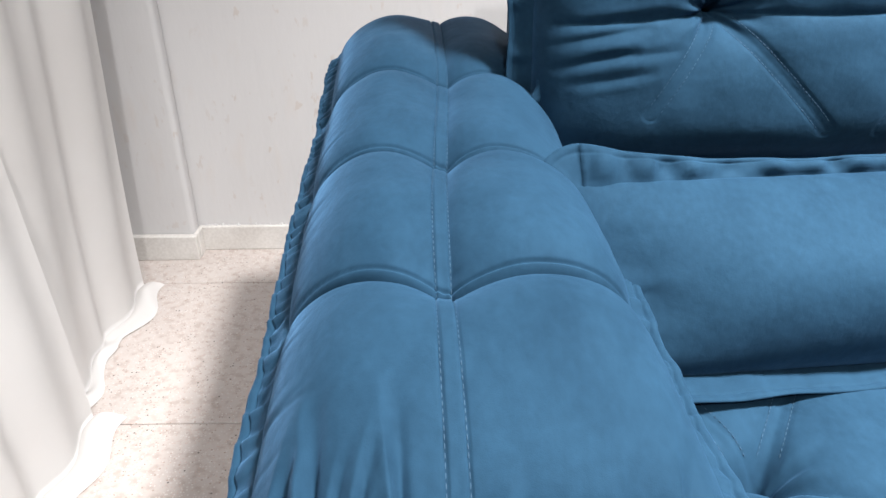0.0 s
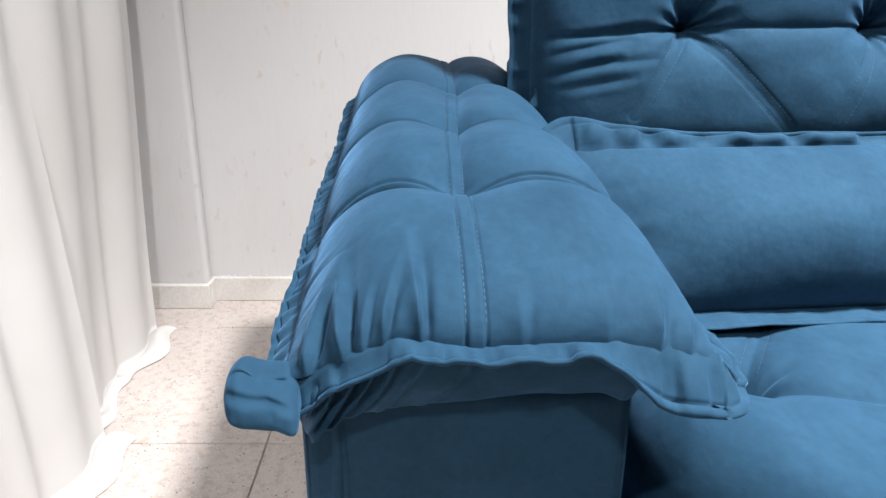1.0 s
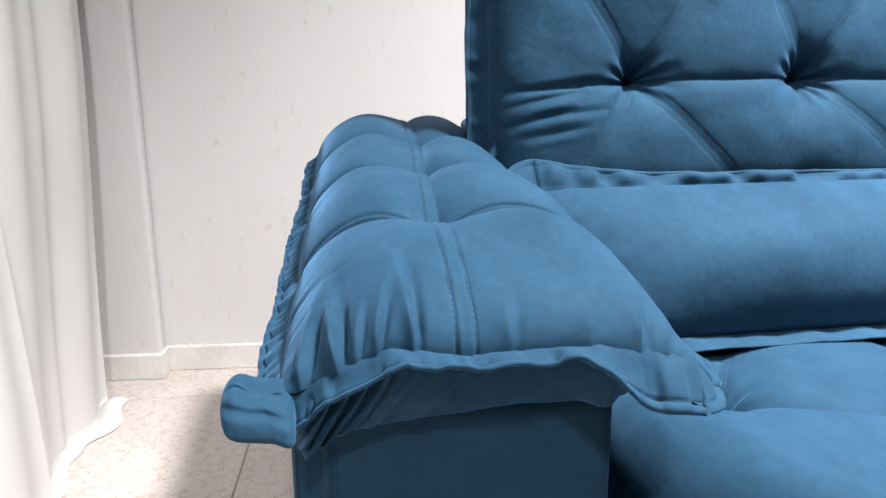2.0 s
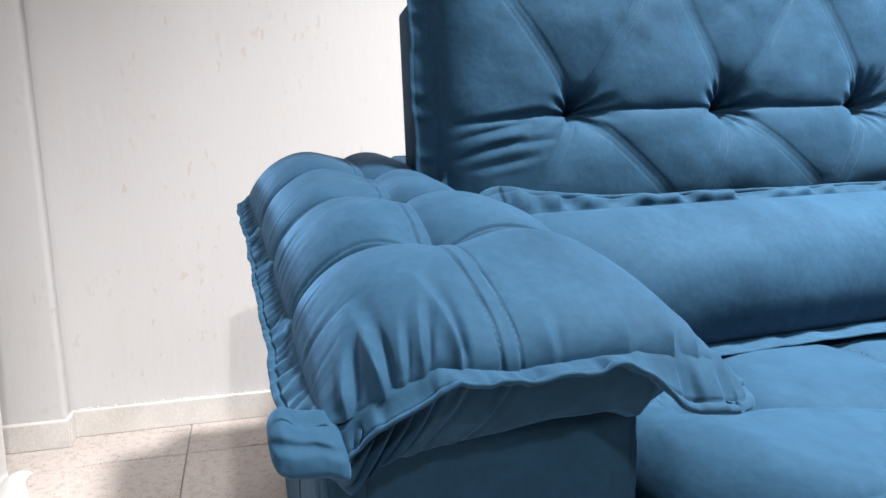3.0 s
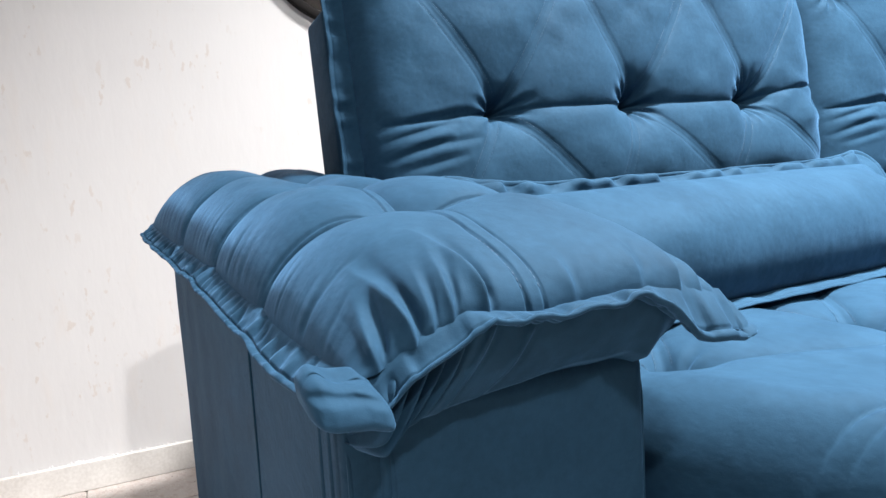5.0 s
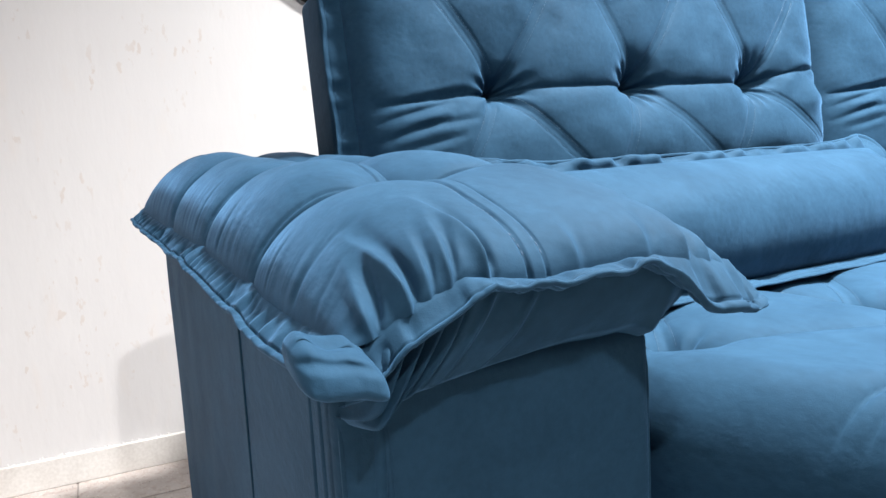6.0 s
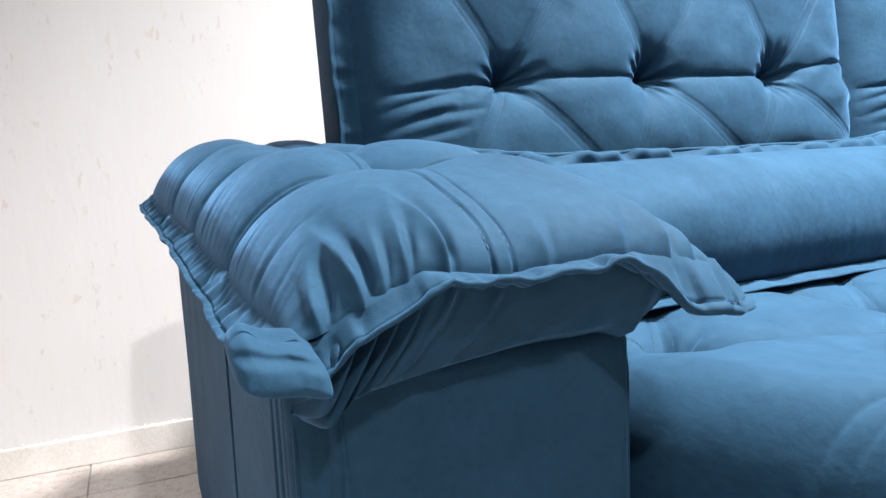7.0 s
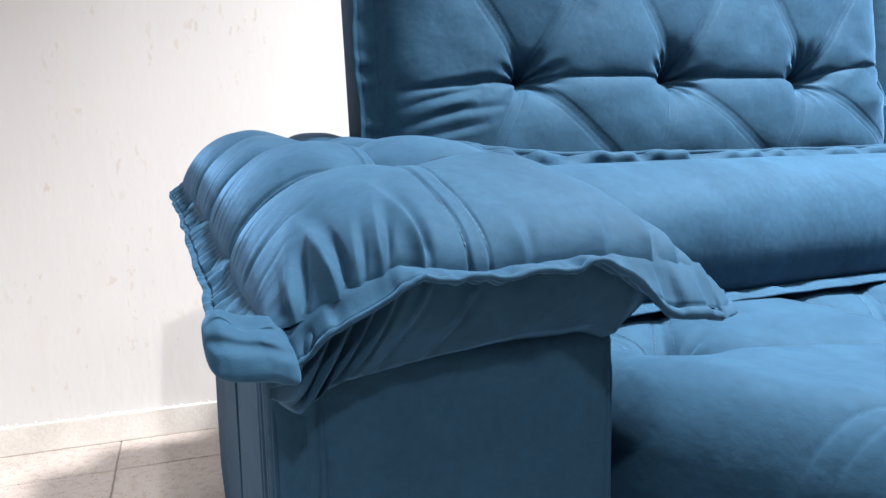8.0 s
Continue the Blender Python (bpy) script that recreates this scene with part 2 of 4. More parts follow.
def flange(name, path, out, width, mat, parent, thick=0.0045, ripple=0.0025, cell=0.022, seed=0, closed=True, label="", puff=0.0):
    """A flat, gathered double hem that sticks out along a seam. ripple may vary along the path; puff: how much it swells between seam and rim."""
    n = len(path)
    up = np.cross(np.gradient(path, axis=0), out)
    up /= np.maximum(np.linalg.norm(up, axis=1, keepdims=True), 1e-9)
    still = np.linalg.norm(np.gradient(path, axis=0), axis=1) < 1e-7
    if still.any():
        for i in range(3):
            up[still, i] = np.interp(np.flatnonzero(still), np.flatnonzero(~still), up[~still, i])
        up /= np.maximum(np.linalg.norm(up, axis=1, keepdims=True), 1e-9)
    step = np.linalg.norm(np.diff(path, axis=0, append=path[:1]), axis=1) + 0.0006
    s = np.cumsum(step)
    rows = []
    w, amp = np.asarray(width) * np.ones(n), np.asarray(ripple) * np.ones(n)
    profile = [(-0.25, 0.25), (0.0, 0.45), (0.12, 0.75), (0.3, 1.0), (0.5, 1.0), (0.66, 0.85), (0.735, 0.7), (0.77, 0.25), (0.805, 0.65), (0.93, 0.75), (1.0, 0.3)]
    profile += [(k, -h) for k, h in profile[::-1]]
    sway = fuzz(s / (3.1 * cell), 0 * s, seed + 1)
    for k, h in profile:
        skew = 0.25 * k * fuzz(s / 0.06, 0 * s, seed + 7)
        pull = fuzz(s / cell + skew, 0 * s + 0.5 * k, seed)
        wave = amp * (1.5 * np.sign(pull) * np.abs(pull) ** 0.8 * (0.10 + 1.15 * math.sin(math.pi * min(1, max(0, 0.92 * k + 0.05)))) + 0.45 * sway * k)
        wide = w * k * (1 + 0.08 * fuzz(s / 0.05, 0 * s, seed + 2))
        lift = np.asarray(puff) * 4 * k * (1 - k) if k > 0 else 0.0
        rows.append(path + out * wide[:, None] + up * (h * np.asarray(thick) * 0.5 + wave + lift)[:, None])
    return sheets(name, [(np.array(rows), closed)], mat, parent, label)


def stitches(name, lines, mat, parent, length=0.0034, gap=0.0020, r=0.00028):
    """Single stitches along lines of points, joined into one mesh."""
    verts, faces = [], []
    for p in lines:
        s = np.concatenate([[0], np.cumsum(np.linalg.norm(np.diff(p, axis=0), axis=1))])
        for at in np.arange(0, s[-1] - length, length + gap):
            a, b = (np.array([np.interp(at + e, s, p[:, i]) for i in range(3)]) for e in (0, length))
            d = (b - a) / max(np.linalg.norm(b - a), 1e-9)
            u = np.cross(d, (0.31, 0.2, 0.93))
            u /= np.linalg.norm(u)
            v = np.cross(d, u)
            base = len(verts)
            for c, sc in ((a, 0.6), (a * 0.5 + b * 0.5, 1.3), (b, 0.6)):
                for q in range(4):
                    verts.append(c + r * sc * (u * math.cos(q * math.pi / 2) + v * math.sin(q * math.pi / 2)))
            for e in (0, 4):
                for q in range(4):
                    faces.append((base + e + q, base + e + (q + 1) % 4, base + e + 4 + (q + 1) % 4, base + e + 4 + q))
    mesh = bpy.data.meshes.new(name)
    mesh.from_pydata([tuple(v) for v in verts], [], faces)
    mesh.shade_smooth()
    return tagged(link_mesh(name, mesh, mat, parent), kind="stuff")


def along(grid, a, b, line, lift=0.0006):
    """Points of a grid (regular in a and b) under a line of (a, b) places, a hair above the cloth."""
    n = normals(grid)
    out = []
    for p, q in line:
        i, j = np.interp(q, b, np.arange(len(b))), np.interp(p, a, np.arange(len(a)))
        i0, j0 = int(min(i, len(b) - 2)), int(min(j, len(a) - 2))
        u, v = i - i0, j - j0
        pick = lambda g: (g[i0, j0] * (1 - u) * (1 - v) + g[i0 + 1, j0] * u * (1 - v) + g[i0, j0 + 1] * (1 - u) * v + g[i0 + 1, j0 + 1] * u * v)
        out.append(pick(grid) + lift * pick(n))
    return np.array(out)


def line(p, q, offset=0.0, n=60, k0=0.0, k1=1.0):
    """Places from p to q, shifted sideways."""
    d = np.array(q) - np.array(p)
    side = np.array((d[1], -d[0])) / np.linalg.norm(d) * offset
    return [tuple(np.array(p) + d * k + side) for k in np.linspace(k0, k1, n)]


# ---- room ----
WALL_Y, WEST, EAST, SOUTH = 1.605, -0.95, 4.6, -4.6
box_part("wall_north", WEST - 0.15, EAST + 0.15, WALL_Y, WALL_Y + 0.15, -0.02, CEILING, PLASTER)
tagged(bpy.data.objects["wall_north"], "white plastered wall with scuffs and chips", "wall", kind="structure")
# east and south walls and ceiling are unseen; their dark grey holds down fill light
tagged(box_part("wall_east", EAST, EAST + 0.15, SOUTH, WALL_Y, -0.02, CEILING, BOUNCE_CUT_GREY), "unseen plain wall, kept dark grey to cut bounced light", "wall", kind="structure")
tagged(box_part("wall_south", WEST - 0.15, EAST + 0.15, SOUTH - 0.15, SOUTH, -0.02, CEILING, BOUNCE_CUT_GREY), "unseen plain wall, kept dark grey to cut bounced light", "wall", kind="structure")
tagged(box_part("ceiling", WEST - 0.15, EAST + 0.15, SOUTH - 0.15, WALL_Y + 0.15, CEILING, CEILING + 0.12, BOUNCE_CUT_GREY), "unseen plain ceiling, kept dark grey to cut bounced light", "ceiling", kind="structure")

# west wall with a window opening behind the curtains
W0, W1, S0, S1 = -0.75, 1.25, 0.15, 2.15
bm = bmesh.new()
for x in ((WEST - 0.15, WEST, SOUTH, W0, -0.02, CEILING), (WEST - 0.15, WEST, W1, WALL_Y, -0.02, CEILING),
          (WEST - 0.15, WEST, W0, W1, -0.02, S0), (WEST - 0.15, WEST, W0, W1, S1, CEILING)):
    box(bm, *x)
tagged(part("wall_west", bm, PLASTER), "white plastered wall with a window opening", "wall", kind="structure")
win = tagged(new("window_1"), "white framed window behind pale curtains", "window", kind="structure")
for y0, y1, z0, z1 in ((W0, W1, S0, S0 + 0.05), (W0, W1, S1 - 0.05, S1), (W0, W0 + 0.05, S0 + 0.05, S1 - 0.05), (W1 - 0.05, W1, S0 + 0.05, S1 - 0.05), (0.225, 0.275, S0 + 0.05, S1 - 0.05)):
    box_part("window_frame", WEST - 0.11, WEST - 0.06, y0, y1, z0, z1, WHITE_WOOD, win, 0.003)
for y0, y1 in ((W0 + 0.05, 0.225), (0.275, W1 - 0.05)):
    box_part("pane", WEST - 0.09, WEST - 0.085, y0, y1, S0 + 0.05, S1 - 0.05, GLASS, win).visible_shadow = False

PIER_X = -0.565
pier = box(bmesh.new(), WEST, PIER_X, WALL_Y - 0.045, WALL_Y - 0.002, 0.0, CEILING, 0.012, 3)
tagged(part("wall_pier", pier, PLASTER, smooth=True), "white plastered wall pier with a rounded worn corner", "wall", kind="structure")
SKIRT = 0.064
bm = box(bmesh.new(), PIER_X - 0.002, EAST, WALL_Y - 0.012, WALL_Y - 0.001, 0.0, SKIRT, 0.0025, 2)
tagged(part("baseboard", bm, SKIRTING), "pale terrazzo skirting along the white wall", "baseboard", kind="structure")
bm = box(bmesh.new(), WEST, PIER_X + 0.006, WALL_Y - 0.062, WALL_Y - 0.046, 0.0, SKIRT, 0.0025, 2)
box(bm, PIER_X - 0.004, PIER_X + 0.008, WALL_Y - 0.0455, WALL_Y - 0.0125, 0.0, SKIRT, 0.0025, 2)
tagged(part("baseboard_pier", bm, SKIRTING), "terrazzo skirting round the wall pier", "baseboard", kind="structure")

# crumbled plaster along the top of the skirting
rng = random.Random(4)
bm = bmesh.new()
for k in range(150):
    x = rng.uniform(PIER_X, 0.25)
    s = rng.uniform(0.0012, 0.0032)
    bmesh.ops.create_icosphere(bm, subdivisions=1, radius=1.0, matrix=Matrix.LocRotScale((x, WALL_Y - 0.003 - rng.random() * 0.003, SKIRT + s * 0.2), Euler((rng.random() * 3, rng.random() * 3, 0)), (s * 1.8, s * 0.8, s * 0.7)))
tagged(part("plaster_trim", bm, PLASTER, smooth=True), "uneven plaster edge above the skirting", "trim", kind="structure")

PITCH, JOINT_X, JOINT_Y = 0.46, -0.306, 1.44
floor = tagged(box_part("floor", WEST - 0.15, EAST + 0.15, SOUTH - 0.15, WALL_Y + 0.1, -0.1, -0.0035, GROUT), "speckled pale terrazzo tile floor", "floor", kind="structure")

# ---- round mirror on the wall ----
mirror = thing("round_mirror", "round wall mirror with a black frame", "mirror")


def ring(name, cx, cz, y0, y1, r0, r1, mat, parent, n=96):
    ang = np.linspace(0, 2 * math.pi, n, endpoint=False)
    prof = [(r0, y1), (r0, y0 + 0.002), (r0 + 0.002, y0), (r1 - 0.002, y0), (r1, y0 + 0.002), (r1, y1), (r0, y1)]
    g = np.array([[(cx + r * math.cos(a), y, cz + r * math.sin(a)) for a in ang] for r, y in prof])
    return sheets(name, [(g, True)], mat, parent)


MX, MZ, MR = 0.37, 1.2, 0.215
ring("frame", MX, MZ, WALL_Y - 0.022, WALL_Y - 0.001, MR - 0.019, MR, BLACK, mirror)
bm = bmesh.new()
bmesh.ops.create_cone(bm, cap_ends=True, segments=64, radius1=MR - 0.016, radius2=MR - 0.016, depth=0.006, matrix=pose(MX, WALL_Y - 0.006, MZ, 90))
part("glass", bm, MIRROR, mirror)

# ---- ceiling lamp ----
lamp_thing = thing("ceiling_lamp", "unseen round white ceiling lamp, switched on", "lamp", group="ceiling lamps")
bm = bmesh.new()
bmesh.ops.create_cone(bm, cap_ends=True, segments=48, radius1=0.15, radius2=0.16, depth=0.03, matrix=pose(0, 0, -0.015))
part("housing", bm, PLASTIC, lamp_thing)
bm = bmesh.new()
bmesh.ops.create_cone(bm, cap_ends=True, segments=48, radius1=0.12, radius2=0.14, depth=0.015, matrix=pose(0, 0, -0.0375))
part("diffuser", bm, DIFFUSER, lamp_thing)
lamp_thing.location = LAMP
# unseen second lamp body, made up to go with the added overhead fill
copy_thing(lamp_thing, Matrix.Translation(FILL_LAMP) @ Matrix.Diagonal((1.3, 1.3, 1.0, 1.0)))


# ---- curtains ----
def curtain(y0, y1, x_top, x_low, folds, seed, hem, label, top=2.35):
    """A floor-length drape: y0 to y1, its fold line at x_top above and x_low at the floor; hem: how far it spreads on the floor."""
    u = np.linspace(0, 1, 260)
    v = np.concatenate([np.linspace(0, 0.25, 40, endpoint=False), np.linspace(0.25, 1, 40)])
    U, V = np.meshgrid(u, v)
    z = np.where(V < 0.12, 0.004 + 0 * V, 0.004 + (V - 0.12) / 0.88 * top)
    lay = np.clip(1 - V / 0.12, 0, 1)
    swing = (1 - ease(z / 0.9))
    x = x_top + (x_low - x_top) * swing
    ph = folds * 2 * math.pi * (U + 0.05 * fuzz(U * 3, V * 1.5, seed))
    amp = 0.013 + 0.006 * fuzz(U * 4, 0 * V, seed + 1)
    x = x + amp * np.sin(ph) * (0.6 + 0.4 * ease(z / 0.5)) + 0.008 * np.sin(2 * ph + 1 + seed) + 0.003 * fuzz(U * 9, V * 4, seed + 2)
    y = y0 + (y1 - y0) * U + 0.012 * np.cos(ph) + 0.02 * swing * fuzz(U * 2, V * 2, seed + 4)
    x = x + hem * lay ** 1.2 * (0.75 + 0.35 * fuzz(U * 5, 0 * V, seed + 3))
    z = z + 0.010 * lay * (1 - lay) * 4 * (1 + fuzz(U * 7, V * 9, seed + 5))
    g = np.stack([x, y, z], -1)
    back = g.copy()
    back[..., 0] -= 0.0015
    back[..., 2] -= 0.001
    root = thing("curtain", label, "curtain", group="curtains at the window")
    sheets("drape", [(g, False), (back[::-1], False)], CURTAIN, root)
    return root


curtain(1.41, 0.93, -0.615, -0.655, 1.9, 3, 0.05, "off-white floor-length curtain, its hem lying on the tiles")
curtain(1.0, -0.95, -0.635, -0.60, 7.5, 9, 0.085, "off-white curtain spread over the floor beside the window")

# ---- sofa ----
sofa = thing("sofa", "petrol blue velvet sofa with tufted cushions", "sofa")

# arm: upholstered box
AX0, AX1, AY0, AY1, ATOP = -0.106, 0.127, 0.290, 1.31, 0.53


def upholstered(name, x0, x1, y0, y1, z0, z1, r, mat, parent, seed, label=""):
    """An upholstered block: rounded corners and slightly swelling sides."""
    def loop(inset, n=40):
        pts = []
        for cx, cy, a0 in ((x1 - r, y1 - r, 0), (x0 + r, y1 - r, 90), (x0 + r, y0 + r, 180), (x1 - r, y0 + r, 270)):
            for k in range(9):
                a = radians(a0 + k * 90 / 8)
                pts.append((cx + (r - inset) * math.cos(a), cy + (r - inset) * math.sin(a)))
        pts.append(pts[0])
        pts = np.array(pts)
        s = np.concatenate([[0], np.cumsum(np.linalg.norm(np.diff(pts, axis=0), axis=1))])
        t = np.unique(np.concatenate([s[:-1], np.linspace(0, s[-1], 260, endpoint=False)]))
        return np.stack([np.interp(t, s, pts[:, 0]), np.interp(t, s, pts[:, 1])], -1)
    base = loop(0.0)
    n = len(base)
    c = np.array([(x0 + x1) / 2, (y0 + y1) / 2])
    rows = []
    levels = [(z0, 0.02), (z0, 0.004), (z0 + 0.004, 0.0)] + [(z, 0.0) for z in np.linspace(z0 + 0.02, z1 - r, 50)] + [(z1 - r * (1 - math.sin(a)), r * (1 - math.cos(a))) for a in np.linspace(0.15, math.pi / 2, 8)] + [(z1, 0.05), (z1, 0.1)]
    for z, inset in levels:
        d = base - c
        away = np.sign(d) * np.array([1, 1])
        near = np.maximum(np.abs(d) / np.array([(x1 - x0) / 2, (y1 - y0) / 2]), 0)
        p = base.copy()
        p[:, 0] -= np.where(near[:, 0] > 0.6, np.sign(d[:, 0]) * np.minimum(inset, abs(d[:, 0])), 0)
        p[:, 1] -= np.where(near[:, 1] > 0.9, np.sign(d[:, 1]) * inset, 0)
        wob = 0.0012 * fuzz(base[:, 0] * 14 + base[:, 1] * 14, 0 * base[:, 0] + z * 6, seed)
        p += wob[:, None] * np.sign(d)
        rows.append(np.concatenate([p, np.full((n, 1), z)], 1))
    return sheets(name, [(np.array(rows), True)], mat, parent, label)


upholstered("arm", AX0, AX1, AY0, AY1, 0.035, ATOP, 0.014, PANEL, sofa, 2, "flat velvet arm panels with sewn edges")


def cord(name, pts, r, mat, parent):
    """A thin welt along points."""
    pts = np.array(pts, float)
    d = np.gradient(pts, axis=0)
    d /= np.linalg.norm(d, axis=1, keepdims=True)
    u = np.cross(d, np.array((0.33, 0.21, 0.92)))
    small = np.linalg.norm(u, axis=1) < 0.2
    u[small] = np.cross(d[small], np.array((1.0, 0, 0)))
    u /= np.linalg.norm(u, axis=1, keepdims=True)
    v = np.cross(d, u)
    g = np.array([pts + r * (u * math.cos(a) + v * math.sin(a)) for a in np.linspace(0, 2 * math.pi, 8, endpoint=False)])
    return sheets(name, [(np.swapaxes(g, 0, 1), True)], mat, parent)


for x, y in ((AX0 + 0.0042, AY0 + 0.0042), (AX1 - 0.0042, AY0 + 0.0042)):
    cord("piping", [(x, y + 0.004 * ease((z - 0.49) / 0.03), z) for z in np.linspace(0.04, ATOP - 0.008, 60)], 0.0018, PANEL, sofa)
cord("piping", [(AX0 - 0.0003, 0.59 + 0.004 * math.sin(z * 9), z) for z in np.linspace(0.04, ATOP - 0.01, 60)], 0.0016, PANEL, sofa)
# loose folds of the cover beside the front corner
for k, (x, y, r) in enumerate(((-0.0830, AY0 + 0.0030, 0.0050), (-0.0750, AY0 + 0.0026, 0.0034), (AX0 + 0.0028, 0.322, 0.0046), (AX0 + 0.0024, 0.345, 0.0036))):
    up = np.linspace(0.04, ATOP - 0.012, 80)
    sway = 0.0022 * np.sin(up * 17 + 2.1 * k) + 0.0012 * np.sin(up * 41 + k)
    cord("cover_fold", [(x + (d if k < 2 else 0), y + (0 if k < 2 else d), z) for z, d in zip(up, sway)], r, PANEL, sofa)
for x, y in ((AX0 + 0.04, AY0 + 0.05), (AX1 - 0.04, AY0 + 0.05), (AX0 + 0.04, AY1 - 0.05), (AX1 - 0.04, AY1 - 0.05)):
    box_part("foot", x - 0.025, x + 0.025, y - 0.025, y + 0.025, 0.0, 0.036, BLACK, sofa, 0.003)

# arm pad: stuffed, tucked in four sections, with a wide hem
TUCKS = (0.440, 0.640, 0.868)
MID = 0.010
PY0, PY1 = 0.256, 1.195


def pad_left(y):
    return np.interp(y, (0.256, 0.35, 0.5, 0.7, 0.9, 1.1, 1.195), (-0.107, -0.112, -0.117, -0.124, -0.130, -0.140, -0.143))


def pad_right(y):
    return np.interp(y, (0.256, 0.40, 0.6, 1.195), (0.168, 0.158, 0.152, 0.148))


def pad_seam(x, y):
    """Height of the pad's edge seam."""
    k = np.clip((x + 0.13) / 0.28, 0, 1)
    side = np.interp(y, (0.3, 0.5, 0.7, 0.9, 1.1, 1.195), (0.552, 0.560, 0.571, 0.573, 0.581, 0.586)) + 0.004 * k
    lip = np.interp(x, (-0.115, -0.095, -0.065, -0.035, 0.012, 0.06, 0.10, 0.13, 0.168), (0.556, 0.558, 0.572, 0.585, 0.578, 0.581, 0.582, 0.574, 0.565))
    return side + (lip - side) * ease((0.36 - y) / 0.1)


def pad_grid(nx=280, ny=760):
    s, t = dense(-1, 1, nx), dense(0, 1, 4000)
    close = 0.8 + 4.0 * sum(np.exp(-((PY0 + (PY1 - PY0) * t - yk) / 0.014) ** 2) for yk in TUCKS) + 2.0 * np.exp(-t / 0.06)
    close = np.concatenate([[0], np.cumsum(0.5 * (close[1:] + close[:-1]) * np.diff(t))])
    t = np.interp(np.linspace(0, close[-1], ny), close, t)
    S, T = np.meshgrid(s, t)
    y = PY0 + (PY1 - PY0) * T
    xl, xr = pad_left(y), pad_right(y)
    x = (xl + xr) / 2 + (xr - xl) / 2 * S
    zs = pad_seam(x, y)
    crown = 0.641 + 0.013 * ease((y - 0.42) / 0.13) + 0.003 * ease((y - 0.66) / 0.2) + 0.010 * ease((y - 0.86) / 0.12)
    prof = (1 - np.abs(S) ** np.where(S < 0, 2.5 + 1.6 * ease((y - 0.5) / 0.4), 2.7 + 2.3 * ease((0.70 - y) / 0.3))) ** np.where(S < 0, 0.60, 0.60 - 0.10 * ease((0.6 - y) / 0.3))
    ends = roll_off(y - PY0, 0.155, 1.85) * roll_off(PY1 - y, 0.12, 2.0)
    z = zs + (crown - zs) * prof * ends
    p = np.stack([x, y, z], -1)
    n = normals(p)
    body = np.clip(prof * ends, 0, 1)
    d = np.zeros_like(x)
    centre = x - MID - 0.004 * np.sin(y * 9)
    for k, yk in enumerate(TUCKS):
        off = y - yk - 0.028 * np.clip(-S, 0, 1) ** 1.5 - (0.006 + 0.004 * k) * np.clip(S, 0, 1)
        lobe = 0.35 * np.exp(-np.abs(off) / 0.016) + 0.65 * (1 - roll_off(np.abs(off), 0.060, 2.0))
        d -= (0.014 + (0.008, 0.005, 0.003)[k] * np.exp(-(np.abs(centre) / 0.035) ** 1.5)) * lobe * (0.35 + 0.65 * body)
        held = ease((1 - np.abs(S)) / 0.10)
        # the tuck itself, with a stitched lip in front of it
        d -= held * (0.0022 * np.exp(-((off - 0.0075) / 0.0012) ** 2) + 0.0095 * np.exp(-np.abs(off) / 0.0022) * (0.5 + 0.5 * body))
        r = np.hypot(centre - 0.002, 0.8 * off)
        d -= (0.014, 0.009, 0.008)[k] * np.exp(-r / 0.013) + 0.004 * np.exp(-(r / 0.035) ** 2)
    mid = np.abs(centre)
    rear = ease((y - TUCKS[0]) / 0.02)
    right = centre - 0.008
    d -= (0.0015 + 0.0060 * rear) * np.exp(-(mid / 0.026) ** 1.4) * body
    d -= (0.0008 + 0.0050 * rear) * np.exp(-np.sqrt(right ** 2 + 1e-6) / 0.007) * body
    # flat strap between two stitch lines
    d -= 0.0024 * np.exp(-((mid - 0.0062) / 0.0010) ** 2)
    d += 0.0010 * ease((0.0062 - mid) / 0.001)
    # puffed lobes on both sides of the strap
    d += (0.003 + 0.003 * rear) * np.exp(-((mid - 0.062) / 0.04) ** 2) * body
    # gathers at the front hem: a narrow pulled ridge with a hollow on its far side
    for gx, wide, length, high in ((-0.092, 0.0036, 0.085, 0.0065), (-0.069, 0.0034, 0.100, 0.0085), (-0.057, 0.0022, 0.05, 0.0034), (-0.044, 0.0026, 0.065, 0.0044), (-0.021, 0.0034, 0.095, 0.0070),
                                   (0.041, 0.0040, 0.040, 0.0026), (0.094, 0.0044, 0.036, 0.0022), (0.127, 0.0040, 0.055, 0.0044), (0.146, 0.0030, 0.04, 0.0022)):
        along_y = np.clip((y - PY0) / length, 0, 1)
        lean = x - gx - (0.30 * (gx - MID) + 0.16 * math.sin(gx * 400)) * (y - PY0)
        wd = wide * (0.8 + 1.5 * along_y)
        win = (1 - along_y) ** 1.1 * ease((y - PY0 + 0.004) / 0.012)
        ridge = np.where(lean < 0, np.exp(-np.abs(lean / (1.7 * wd)) ** 1.6), np.exp(-np.abs(lean / (0.65 * wd)) ** 1.6))
        d += high * win * (ridge - 0.75 * np.exp(-((lean - 1.6 * wd) / (0.9 * wd)) ** 2))
    # gathers along both long hems: fine pulls and a few long tucks
    near = np.exp(-((1 - np.abs(S)) / 0.16) ** 2)
    free = ease((1 - np.abs(S)) / 0.03)
    d += 0.0004 * near * fuzz(y / 0.012, S * 1.2 + 5, 3) * free
    d += 0.0002 * near * fuzz(y / 0.005, S * 2, 4) * free
    tucks = random.Random(12)
